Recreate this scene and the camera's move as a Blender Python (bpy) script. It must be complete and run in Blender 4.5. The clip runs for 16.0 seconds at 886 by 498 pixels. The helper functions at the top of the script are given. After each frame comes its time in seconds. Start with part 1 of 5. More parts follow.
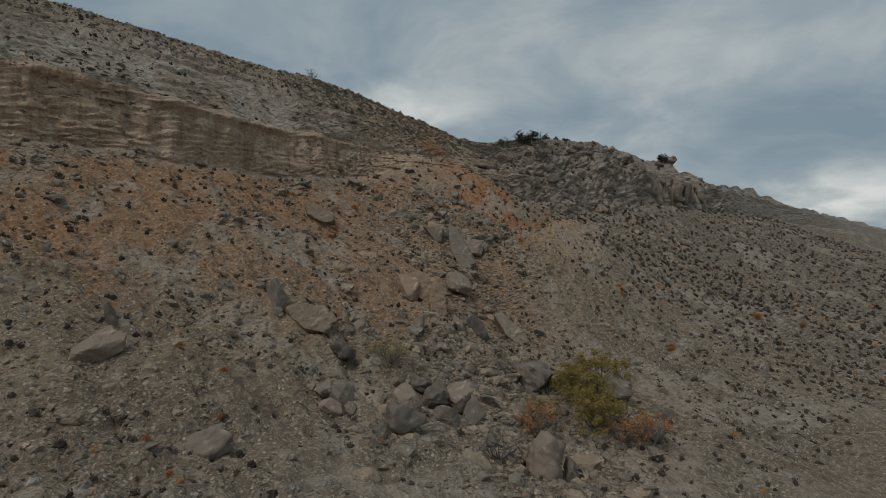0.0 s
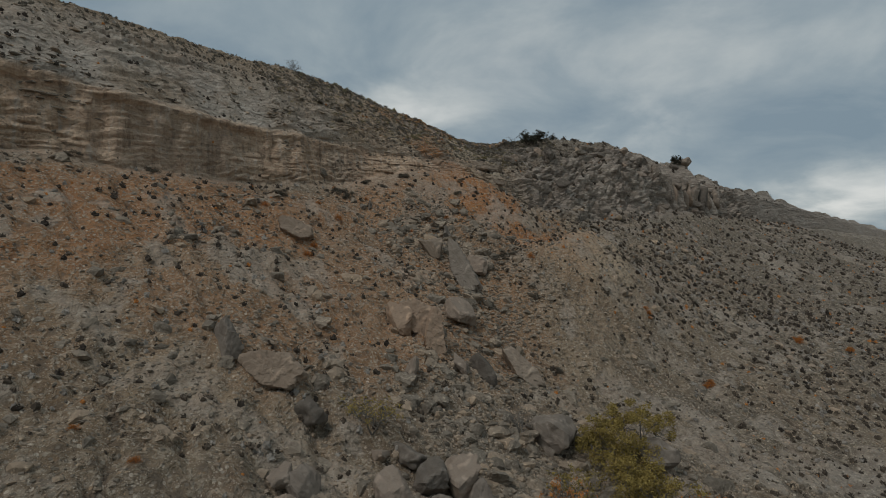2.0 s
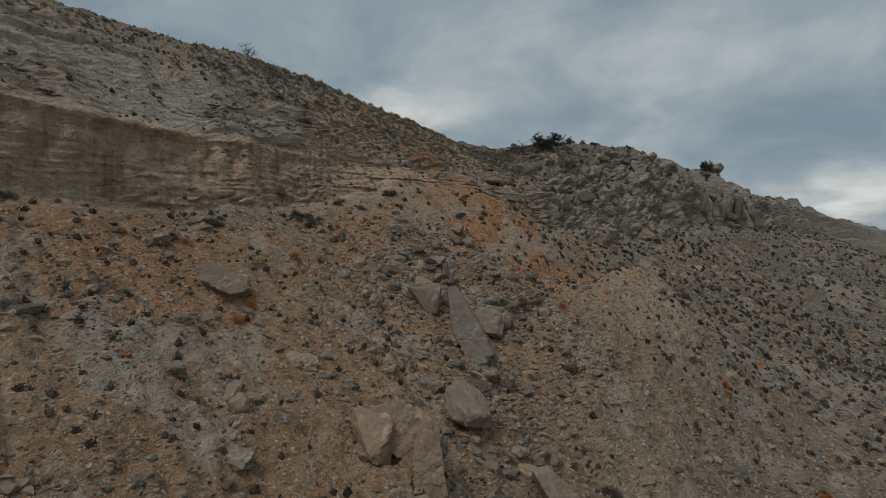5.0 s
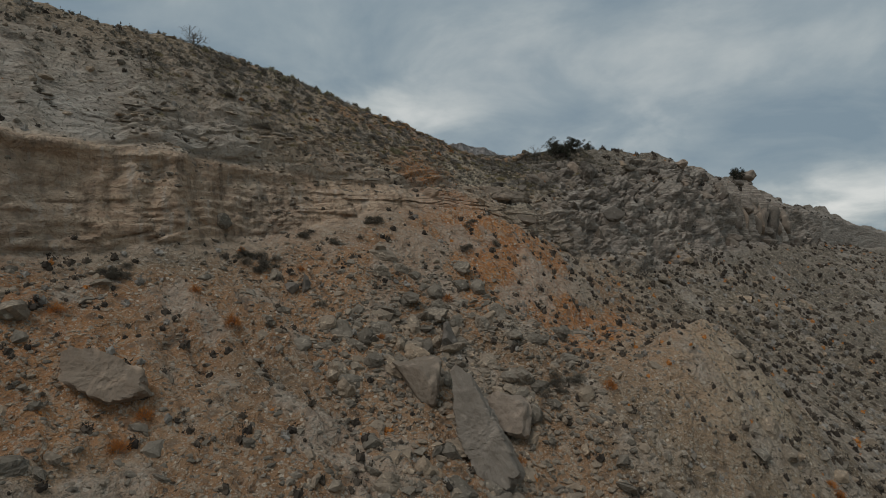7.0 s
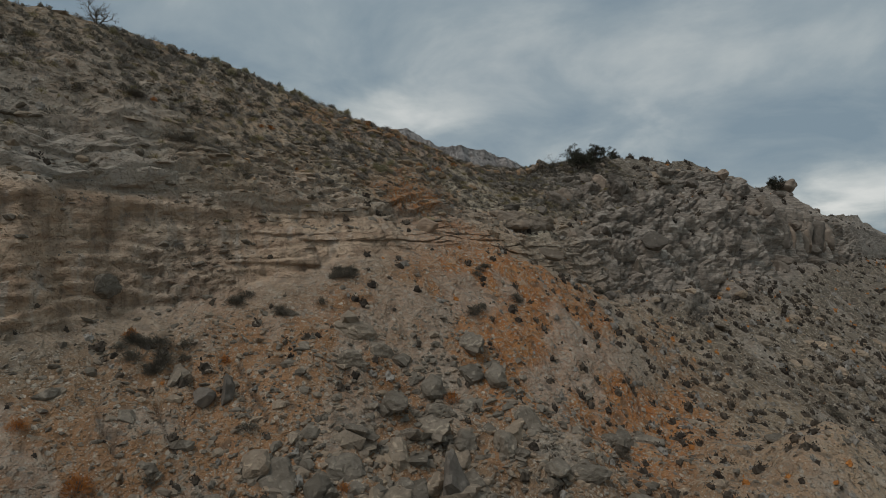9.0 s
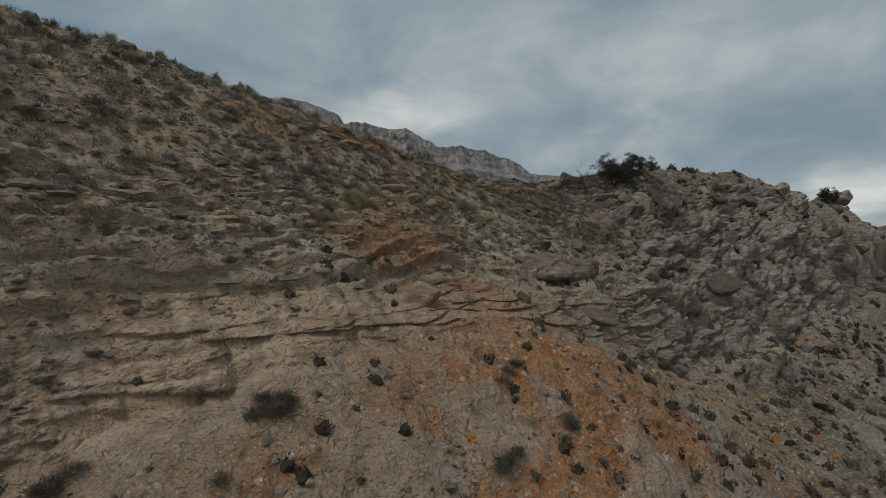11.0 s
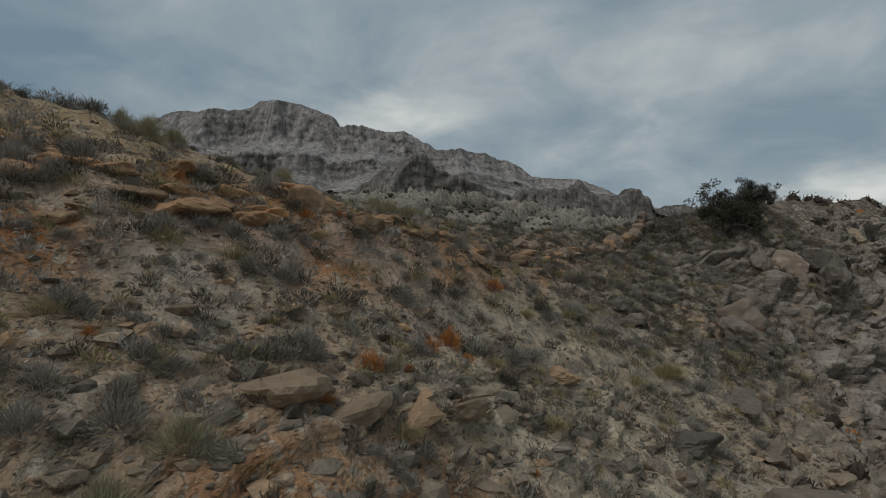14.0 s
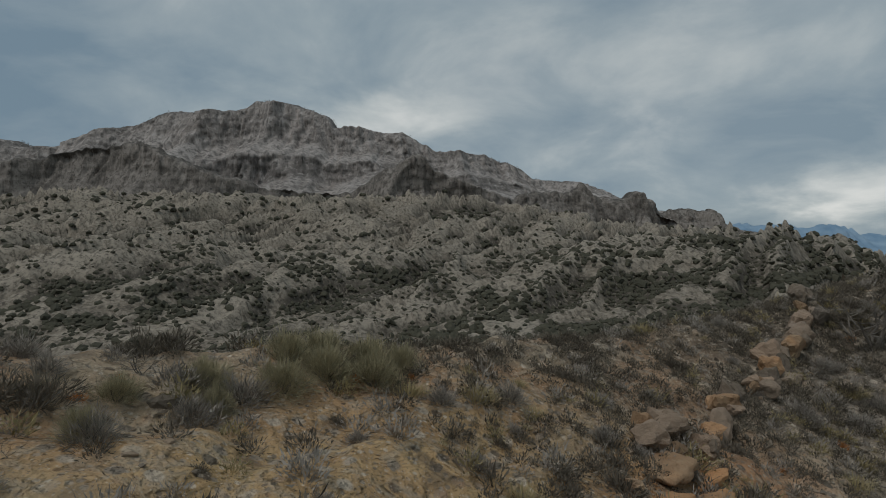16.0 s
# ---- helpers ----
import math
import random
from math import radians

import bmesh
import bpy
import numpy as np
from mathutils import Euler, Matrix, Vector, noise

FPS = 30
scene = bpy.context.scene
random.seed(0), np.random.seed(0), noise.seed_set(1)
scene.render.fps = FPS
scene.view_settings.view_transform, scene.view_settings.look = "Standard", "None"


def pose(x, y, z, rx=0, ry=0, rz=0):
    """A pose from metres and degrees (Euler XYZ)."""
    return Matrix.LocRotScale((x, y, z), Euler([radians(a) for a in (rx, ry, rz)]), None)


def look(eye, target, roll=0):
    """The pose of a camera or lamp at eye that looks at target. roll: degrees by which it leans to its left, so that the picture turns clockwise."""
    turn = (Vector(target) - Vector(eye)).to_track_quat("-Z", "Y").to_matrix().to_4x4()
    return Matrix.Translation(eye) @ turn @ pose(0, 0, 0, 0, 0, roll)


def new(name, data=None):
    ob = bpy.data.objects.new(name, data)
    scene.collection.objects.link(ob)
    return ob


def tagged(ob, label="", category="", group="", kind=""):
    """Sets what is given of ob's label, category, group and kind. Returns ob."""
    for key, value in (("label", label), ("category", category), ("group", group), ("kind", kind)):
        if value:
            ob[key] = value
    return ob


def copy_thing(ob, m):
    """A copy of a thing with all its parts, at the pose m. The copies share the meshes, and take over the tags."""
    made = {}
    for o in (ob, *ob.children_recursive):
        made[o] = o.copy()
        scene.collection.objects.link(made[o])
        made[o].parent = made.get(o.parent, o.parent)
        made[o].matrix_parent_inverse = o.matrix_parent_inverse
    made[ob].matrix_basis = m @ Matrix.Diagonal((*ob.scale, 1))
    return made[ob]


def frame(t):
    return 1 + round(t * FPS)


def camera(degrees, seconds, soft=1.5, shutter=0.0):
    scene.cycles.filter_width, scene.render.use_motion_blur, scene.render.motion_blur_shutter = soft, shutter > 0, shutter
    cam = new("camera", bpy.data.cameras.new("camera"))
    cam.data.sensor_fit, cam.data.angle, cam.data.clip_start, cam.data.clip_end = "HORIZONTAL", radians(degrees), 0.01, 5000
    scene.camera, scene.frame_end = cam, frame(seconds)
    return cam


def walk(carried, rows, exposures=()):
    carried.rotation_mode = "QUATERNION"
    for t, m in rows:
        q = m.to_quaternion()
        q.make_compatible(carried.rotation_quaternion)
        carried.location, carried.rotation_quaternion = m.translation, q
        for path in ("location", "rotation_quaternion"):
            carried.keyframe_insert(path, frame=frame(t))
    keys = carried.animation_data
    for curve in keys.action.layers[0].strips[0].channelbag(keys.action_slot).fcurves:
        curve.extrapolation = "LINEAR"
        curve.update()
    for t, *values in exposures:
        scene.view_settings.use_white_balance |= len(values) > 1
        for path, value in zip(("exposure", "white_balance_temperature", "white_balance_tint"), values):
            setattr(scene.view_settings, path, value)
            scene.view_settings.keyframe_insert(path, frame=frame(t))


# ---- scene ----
cam = camera(78.0, 16.0, soft=0.5)
METRES, EYE, TILT, LEAN, TURN = 90.0, 22.0, 0.0, 0.0, 0.0
ROWS = [
    (0.0, 0.0, 0.0, 0.0, 0.0, 0.0, -0.0),
    (0.5, 0.0002, 0.0221, 0.0058, -0.05, 0.04, -0.0),
    (1.0, 0.0005, 0.0439, 0.011, -0.09, 0.06, 0.01),
    (1.5, 0.0004, 0.0686, 0.0172, -0.15, 0.1, 0.02),
    (2.0, 0.0003, 0.0922, 0.0233, -0.19, 0.13, 0.03),
    (2.5, 0.0003, 0.1187, 0.03, -0.23, 0.18, 0.05),
    (3.0, 0.0002, 0.144, 0.0368, -0.29, 0.24, 0.06),
    (3.5, 0.0004, 0.1721, 0.0456, -0.32, 0.25, 0.08),
    (4.0, 0.0007, 0.1982, 0.0543, -0.34, 0.28, 0.11),
    (6.5, 0.0013, 0.3428, 0.1031, -0.44, 0.5, 0.28),
    (7.0, 0.0013, 0.3737, 0.1142, -0.45, 0.55, 0.3),
    (7.5, 0.0014, 0.4024, 0.1243, -0.46, 0.6, 0.34),
    (8.0, 0.0015, 0.4336, 0.1357, -0.48, 0.68, 0.38),
    (8.5, 0.0016, 0.4629, 0.1463, -0.51, 0.72, 0.43),
    (9.0, 0.0015, 0.4948, 0.1577, -0.54, 0.78, 0.5),
    (11.5, -0.0003, 0.6483, 0.2138, -0.59, 0.74, 0.5),
    (12.0, -0.0006, 0.6814, 0.2253, -0.61, 0.86, 0.59),
    (12.5, -0.001, 0.7121, 0.236, -0.64, 0.86, 0.6),
    (13.0, -0.0014, 0.7457, 0.2483, -0.66, 0.81, 0.64),
    (13.5, -0.0015, 0.777, 0.2594, -0.63, 0.9, 0.76),
    (14.0, -0.0018, 0.8114, 0.2714, -0.66, 1.01, 0.84),
    (14.5, -0.0024, 0.8435, 0.2826, -0.71, 1.08, 0.87),
    (15.0, -0.003, 0.8784, 0.2951, -0.77, 1.13, 0.91),
    (15.5, -0.0034, 0.9111, 0.3069, -0.75, 0.99, 0.81),
    (16.0, -0.004, 0.9471, 0.319, -0.85, 1.14, 0.81),
]
walk(cam, [(t, pose(0, 0, EYE, TILT, LEAN, TURN) @ pose(METRES * x, 1.336 * METRES * y, METRES * z, 90 + 0.75 * pitch, roll, 0.75 * yaw)) for t, x, y, z, yaw, pitch, roll in ROWS])

# ---- world, sun, exposure ----
scene.view_settings.exposure = 0.0


def node(tree, kind, operation="", data_type="", blend_type="", interpolation_type="", attribute_name=""):
    n = tree.nodes.new(kind)
    if operation:
        n.operation = operation
    if data_type:
        n.data_type = data_type
    if blend_type:
        n.blend_type = blend_type
    if interpolation_type:
        n.interpolation_type = interpolation_type
    if attribute_name:
        n.attribute_name = attribute_name
    return n


def make_world():
    w = bpy.data.worlds.new("overcast_sky")
    scene.world = w
    w.use_nodes = True
    t = w.node_tree
    t.nodes.clear()
    link = t.links.new
    out = node(t, "ShaderNodeOutputWorld")
    bg = node(t, "ShaderNodeBackground")
    sky = node(t, "ShaderNodeTexSky")
    sky.sky_type, sky.sun_disc = "NISHITA", False
    sky.sun_elevation, sky.sun_rotation = radians(58), radians(228)
    dim = node(t, "ShaderNodeVectorMath", operation="SCALE")
    dim.inputs["Scale"].default_value = 0.055
    link(sky.outputs[0], dim.inputs[0])
    co = node(t, "ShaderNodeTexCoord")
    # cloud deck: the direction laid onto a flat layer overhead
    sep = node(t, "ShaderNodeSeparateXYZ")
    link(co.outputs["Generated"], sep.inputs[0])
    up = node(t, "ShaderNodeMath", operation="ADD")
    up.inputs[1].default_value = 0.34
    link(sep.outputs[2], up.inputs[0])
    lift = node(t, "ShaderNodeMath", operation="MAXIMUM")
    lift.inputs[1].default_value = 0.06
    link(up.outputs[0], lift.inputs[0])
    flat = node(t, "ShaderNodeCombineXYZ")
    for i in (0, 1):
        d = node(t, "ShaderNodeMath", operation="DIVIDE")
        link(sep.outputs[i], d.inputs[0])
        link(lift.outputs[0], d.inputs[1])
        link(d.outputs[0], flat.inputs[i])
    big = node(t, "ShaderNodeTexNoise")
    big.inputs["Scale"].default_value, big.inputs["Detail"].default_value = 2.3, 10
    big.inputs["Roughness"].default_value, big.inputs["Distortion"].default_value = 0.55, 0.35
    link(flat.outputs[0], big.inputs["Vector"])
    soft = node(t, "ShaderNodeTexNoise")
    soft.inputs["Scale"].default_value, soft.inputs["Detail"].default_value = 0.5, 3
    link(flat.outputs[0], soft.inputs["Vector"])
    # a thin streak ahead and a break over the horizon, ragged by the cloud noise
    total = None
    warp = node(t, "ShaderNodeVectorMath", operation="MULTIPLY_ADD")
    warp.inputs[1].default_value, warp.inputs[2].default_value = (0.16, 0.0, 0.16), (-0.08, 0.0, -0.08)
    link(big.outputs["Color"], warp.inputs[0])
    for centre, size, power in (
        ((0.21, 0.91, 0.330), (0.20, 0.5, 0.050), 0.24),
        ((-0.05, 0.94, 0.255), (0.17, 0.5, 0.040), 0.30),
        ((0.625, 0.77, 0.085), (0.075, 0.5, 0.038), 0.46),
        ((0.10, 0.96, 0.20), (0.55, 0.9, 0.09), 0.08),
        ((0.70, 0.62, 0.36), (0.25, 0.5, 0.10), 0.12),
        ((-0.58, 0.78, 0.25), (0.30, 0.5, 0.13), -0.22),
    ):
        off = node(t, "ShaderNodeVectorMath", operation="SUBTRACT")
        link(co.outputs["Generated"], off.inputs[0])
        off.inputs[1].default_value = centre
        add = node(t, "ShaderNodeVectorMath", operation="ADD")
        link(off.outputs[0], add.inputs[0])
        link(warp.outputs[0], add.inputs[1])
        scaled = node(t, "ShaderNodeVectorMath", operation="DIVIDE")
        scaled.inputs[1].default_value = size
        link(add.outputs[0], scaled.inputs[0])
        far = node(t, "ShaderNodeVectorMath", operation="LENGTH")
        link(scaled.outputs[0], far.inputs[0])
        fall = node(t, "ShaderNodeMapRange", interpolation_type="SMOOTHERSTEP")
        fall.inputs["From Min"].default_value, fall.inputs["From Max"].default_value = 1.9, 0.0
        fall.inputs["To Max"].default_value = power
        link(far.outputs["Value"], fall.inputs["Value"])
        if total is None:
            total = fall
        else:
            s = node(t, "ShaderNodeMath", operation="ADD")
            link(total.outputs[0], s.inputs[0])
            link(fall.outputs[0], s.inputs[1])
            total = s
    ramp = node(t, "ShaderNodeMapRange")
    ramp.inputs["From Min"].default_value, ramp.inputs["From Max"].default_value = 0.34, 0.68
    ramp.inputs["To Min"].default_value, ramp.inputs["To Max"].default_value = 0.06, 0.50
    link(big.outputs["Fac"], ramp.inputs["Value"])
    level = node(t, "ShaderNodeMath", operation="ADD")
    link(ramp.outputs[0], level.inputs[0])
    link(total.outputs[0], level.inputs[1])
    colours = node(t, "ShaderNodeValToRGB")
    e = colours.color_ramp.elements
    e[0].position, e[0].color = 0.0, (0.165, 0.235, 0.295, 1)
    e[1].position, e[1].color = 1.0, (0.78, 0.78, 0.75, 1)
    m = e.new(0.35)
    m.color = (0.29, 0.35, 0.385, 1)
    m = e.new(0.62)
    m.color = (0.46, 0.50, 0.505, 1)
    link(level.outputs[0], colours.inputs[0])
    # thinner cloud lets some blue through
    thin = node(t, "ShaderNodeMapRange")
    thin.inputs["From Min"].default_value, thin.inputs["From Max"].default_value = 0.40, 0.70
    thin.inputs["To Min"].default_value, thin.inputs["To Max"].default_value = 1.0, 0.80
    link(soft.outputs["Fac"], thin.inputs["Value"])
    mix = node(t, "ShaderNodeMix", data_type="RGBA")
    link(thin.outputs[0], mix.inputs["Factor"])
    link(dim.outputs[0], mix.inputs["A"])
    link(colours.outputs[0], mix.inputs["B"])
    link(mix.outputs["Result"], bg.inputs["Color"])
    bg.inputs["Strength"].default_value = 1.0
    link(bg.outputs[0], out.inputs[0])


make_world()
sun = new("sun", bpy.data.lights.new("sun", "SUN"))
sun.data.energy, sun.data.angle, sun.data.color = 1.1, radians(22), (1.0, 0.99, 0.985)
sun.matrix_world = look((0, 0, 300), (45, 40, 200))

# ---- materials ----


def material(name):
    m = bpy.data.materials.new(name)
    m.use_nodes = True
    t = m.node_tree
    b = t.nodes["Principled BSDF"]
    b.inputs["Roughness"].default_value = 0.92
    b.inputs["Specular IOR Level"].default_value = 0.2
    return m, t, b


def noise_node(t, scale, detail=6, rough=0.6, vector=None, distortion=0.0):
    n = node(t, "ShaderNodeTexNoise")
    n.inputs["Scale"].default_value, n.inputs["Detail"].default_value = scale, detail
    n.inputs["Roughness"].default_value, n.inputs["Distortion"].default_value = rough, distortion
    if vector:
        t.links.new(vector, n.inputs["Vector"])
    return n


def blend(t, a, b, factor, mode="MIX"):
    """Mix of two colours; each is a socket or an RGB tuple."""
    n = node(t, "ShaderNodeMix", data_type="RGBA", blend_type=mode)
    for key, value in (("A", a), ("B", b)):
        if isinstance(value, tuple):
            n.inputs[key].default_value = (*value, 1)
        else:
            t.links.new(value, n.inputs[key])
    if isinstance(factor, (int, float)):
        n.inputs["Factor"].default_value = factor
    else:
        t.links.new(factor, n.inputs["Factor"])
    return n.outputs["Result"]


def ranged(t, value, a, b, lo=0.0, hi=1.0):
    n = node(t, "ShaderNodeMapRange")
    for key, v in (("From Min", a), ("From Max", b), ("To Min", lo), ("To Max", hi)):
        n.inputs[key].default_value = v
    t.links.new(value, n.inputs["Value"])
    return n.outputs[0]


def bumped(t, b, height, strength, distance, below=None):
    n = node(t, "ShaderNodeBump")
    n.inputs["Strength"].default_value, n.inputs["Distance"].default_value = strength, distance
    t.links.new(height, n.inputs["Height"])
    if below:
        t.links.new(below, n.inputs["Normal"])
    t.links.new(n.outputs[0], b.inputs["Normal"])
    return n.outputs[0]


def ground_material():
    """Soil, gravel and bedrock of the hill; the soil kinds come from the sheet's own attributes."""
    m, t, b = material("hill_soil_and_rock")
    co = node(t, "ShaderNodeTexCoord").outputs["Object"]
    att = {}
    for key in ("ochre", "rock", "green", "pale", "buff", "rill", "grey", "brown", "yellow"):
        a = node(t, "ShaderNodeAttribute", attribute_name=key)
        att[key] = a.outputs["Fac"]
    big = noise_node(t, 0.11, 6, 0.6, co)
    mid = noise_node(t, 0.9, 6, 0.65, co, 0.4)
    fine = noise_node(t, 9.0, 5, 0.7, co)
    grit = node(t, "ShaderNodeTexVoronoi")
    grit.inputs["Scale"].default_value = 3.2
    grit.inputs["Randomness"].default_value = 1.0
    t.links.new(co, grit.inputs["Vector"])
    gravel = node(t, "ShaderNodeTexVoronoi")
    gravel.inputs["Scale"].default_value = 9.0
    t.links.new(co, gravel.inputs["Vector"])
    pebble = node(t, "ShaderNodeTexVoronoi")
    pebble.inputs["Scale"].default_value = 26.0
    t.links.new(co, pebble.inputs["Vector"])
    soil = blend(t, (0.215, 0.148, 0.09), (0.345, 0.25, 0.158), ranged(t, big.outputs["Fac"], 0.38, 0.62))
    soil = blend(t, soil, (0.13, 0.092, 0.062), ranged(t, mid.outputs["Fac"], 0.5, 0.66, 0, 0.7))
    soil = blend(t, soil, (0.122, 0.104, 0.08), ranged(t, att["green"], 0, 1, 0, 0.85))
    soil = blend(t, soil, (0.68, 0.55, 0.385), att["buff"])
    ochre = blend(t, (0.36, 0.128, 0.035), (0.47, 0.215, 0.078), ranged(t, mid.outputs["Fac"], 0.35, 0.65))
    soil = blend(t, soil, ochre, att["ochre"])
    soil = blend(t, soil, blend(t, (0.34, 0.212, 0.095), (0.55, 0.385, 0.19), ranged(t, mid.outputs["Fac"], 0.35, 0.62)), att["yellow"])
    # loose chips of many tones, some cells only
    for tex, low, high, amount in ((grit, 0.42, 0.30, 0.85), (gravel, 0.45, 0.28, 0.8), (pebble, 0.5, 0.25, 0.6)):
        parts = node(t, "ShaderNodeSeparateColor")
        t.links.new(tex.outputs["Color"], parts.inputs[0])
        tone = blend(t, (0.06, 0.048, 0.038), (0.62, 0.52, 0.40), parts.outputs[1])
        tone = blend(t, tone, (0.42, 0.24, 0.11), ranged(t, parts.outputs[2], 0.75, 1.0, 0, 0.7))
        shape = ranged(t, tex.outputs["Distance"], low, high, 0.0, amount)
        there = ranged(t, parts.outputs[0], 0.42, 0.50)
        both = node(t, "ShaderNodeMath", operation="MULTIPLY")
        t.links.new(shape, both.inputs[0])
        t.links.new(there, both.inputs[1])
        soil = blend(t, soil, tone, both.outputs[0])
    rubble = noise_node(t, 1.25, 9, 0.62, co, 0.3)
    rubble.noise_type = "RIDGED_MULTIFRACTAL"
    rubble.inputs["Lacunarity"].default_value, rubble.inputs["Offset"].default_value, rubble.inputs["Gain"].default_value = 2.1, 0.9, 1.6
    # crevice shade put into the soil colour at the rubble's low places
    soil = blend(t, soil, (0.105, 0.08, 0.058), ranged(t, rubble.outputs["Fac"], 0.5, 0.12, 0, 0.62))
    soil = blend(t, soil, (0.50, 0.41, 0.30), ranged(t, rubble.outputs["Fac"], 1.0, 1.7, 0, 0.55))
    # runnels darkened in the soil colour, as shade lies down in them
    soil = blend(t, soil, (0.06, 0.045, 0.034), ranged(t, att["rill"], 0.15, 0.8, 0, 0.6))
    # bedrock: grey-buff sandstone, bedding and stains
    stretch = node(t, "ShaderNodeMapping")
    stretch.inputs["Rotation"].default_value = (0.10, 0.05, radians(-44))
    stretch.inputs["Scale"].default_value = (0.25, 0.5, 2.6)
    t.links.new(co, stretch.inputs[0])
    beds = noise_node(t, 1.0, 7, 0.62, stretch.outputs[0], 0.6)
    streak = node(t, "ShaderNodeMapping")
    streak.inputs["Rotation"].default_value = (0, 0, radians(-44))
    streak.inputs["Scale"].default_value = (1.5, 1.0, 0.10)
    t.links.new(co, streak.inputs[0])
    runs = noise_node(t, 1.0, 6, 0.6, streak.outputs[0])
    rock = blend(t, (0.33, 0.275, 0.215), (0.60, 0.51, 0.405), ranged(t, beds.outputs["Fac"], 0.32, 0.68))
    rock = blend(t, rock, (0.36, 0.26, 0.18), ranged(t, big.outputs["Fac"], 0.42, 0.62, 0, 0.6))
    ruddy = blend(t, (0.45, 0.28, 0.17), (0.72, 0.51, 0.34), ranged(t, beds.outputs["Fac"], 0.36, 0.66))
    rock = blend(t, rock, ruddy, ranged(t, att["brown"], 0, 1, 0, 0.9))
    rock = blend(t, rock, (0.11, 0.074, 0.054), ranged(t, runs.outputs["Fac"], 0.54, 0.66, 0, 0.5))
    rock = blend(t, rock, (0.60, 0.52, 0.43), ranged(t, runs.outputs["Fac"], 0.45, 0.34, 0, 0.55))
    rock = blend(t, rock, blend(t, (0.17, 0.136, 0.108), (0.43, 0.355, 0.285), ranged(t, beds.outputs["Fac"], 0.35, 0.65)), ranged(t, att["grey"], 0, 1, 0, 0.8))
    # the same crevice darkening put into the rock colour
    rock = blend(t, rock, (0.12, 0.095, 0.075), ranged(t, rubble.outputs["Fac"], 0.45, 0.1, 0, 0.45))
    rock = blend(t, rock, (0.46, 0.41, 0.34), ranged(t, fine.outputs["Fac"], 0.55, 0.8, 0, 0.5))
    rock = blend(t, rock, blend(t, (0.38, 0.322, 0.262), (0.56, 0.485, 0.395), ranged(t, beds.outputs["Fac"], 0.35, 0.65)), att["pale"])
    base = blend(t, soil, rock, att["rock"])
    base = blend(t, base, (0.10, 0.085, 0.07), ranged(t, fine.outputs["Fac"], 0.60, 0.78, 0, 0.4))
    t.links.new(base, b.inputs["Base Color"])
    h = blend(t, beds.outputs["Fac"], mid.outputs["Fac"], 0.6)
    n1 = bumped(t, b, h, 0.7, 0.6)
    n1 = bumped(t, b, rubble.outputs["Fac"], 0.75, 0.16, n1)
    n2 = bumped(t, b, grit.outputs["Distance"], 0.5, 0.14, n1)
    n2 = bumped(t, b, fine.outputs["Fac"], 0.6, 0.10, n2)
    bumped(t, b, gravel.outputs["Distance"], 0.6, 0.06, n2)
    return m


def rock_material(name, dark, light, warm, scale=1.0):
    m, t, b = material(name)
    co = node(t, "ShaderNodeTexCoord").outputs["Object"]
    rnd = node(t, "ShaderNodeObjectInfo").outputs["Random"]
    isl = node(t, "ShaderNodeNewGeometry").outputs["Random Per Island"]
    s = node(t, "ShaderNodeMath", operation="ADD")
    t.links.new(rnd, s.inputs[0])
    t.links.new(isl, s.inputs[1])
    fr = node(t, "ShaderNodeMath", operation="FRACT")
    t.links.new(s.outputs[0], fr.inputs[0])
    big = noise_node(t, 0.7 * scale, 6, 0.6, co, 0.5)
    fine = noise_node(t, 7.0 * scale, 6, 0.7, co)
    c = blend(t, dark, light, ranged(t, big.outputs["Fac"], 0.33, 0.67))
    c = blend(t, c, warm, ranged(t, fr.outputs[0], 0.45, 1.0, 0.0, 0.75))
    c = blend(t, c, (0.09, 0.08, 0.07), ranged(t, fine.outputs["Fac"], 0.56, 0.78, 0, 0.6))
    c = blend(t, c, (0.42, 0.40, 0.36), ranged(t, fine.outputs["Fac"], 0.42, 0.25, 0, 0.35))
    seam = noise_node(t, 1.1 * scale, 8, 0.6, co, 0.6)
    seam.noise_type = "RIDGED_MULTIFRACTAL"
    c = blend(t, c, (0.10, 0.08, 0.06), ranged(t, seam.outputs["Fac"], 0.4, 0.1, 0, 0.5))
    tone = ranged(t, fr.outputs[0], 0, 1, 0.6, 1.35)
    tint = node(t, "ShaderNodeVectorMath", operation="SCALE")
    t.links.new(c, tint.inputs[0])
    t.links.new(tone, tint.inputs["Scale"])
    t.links.new(tint.outputs[0], b.inputs["Base Color"])
    n1 = bumped(t, b, big.outputs["Fac"], 0.6, 0.35)
    n1 = bumped(t, b, seam.outputs["Fac"], 0.6, 0.12, n1)
    bumped(t, b, fine.outputs["Fac"], 0.8, 0.07, n1)
    return m


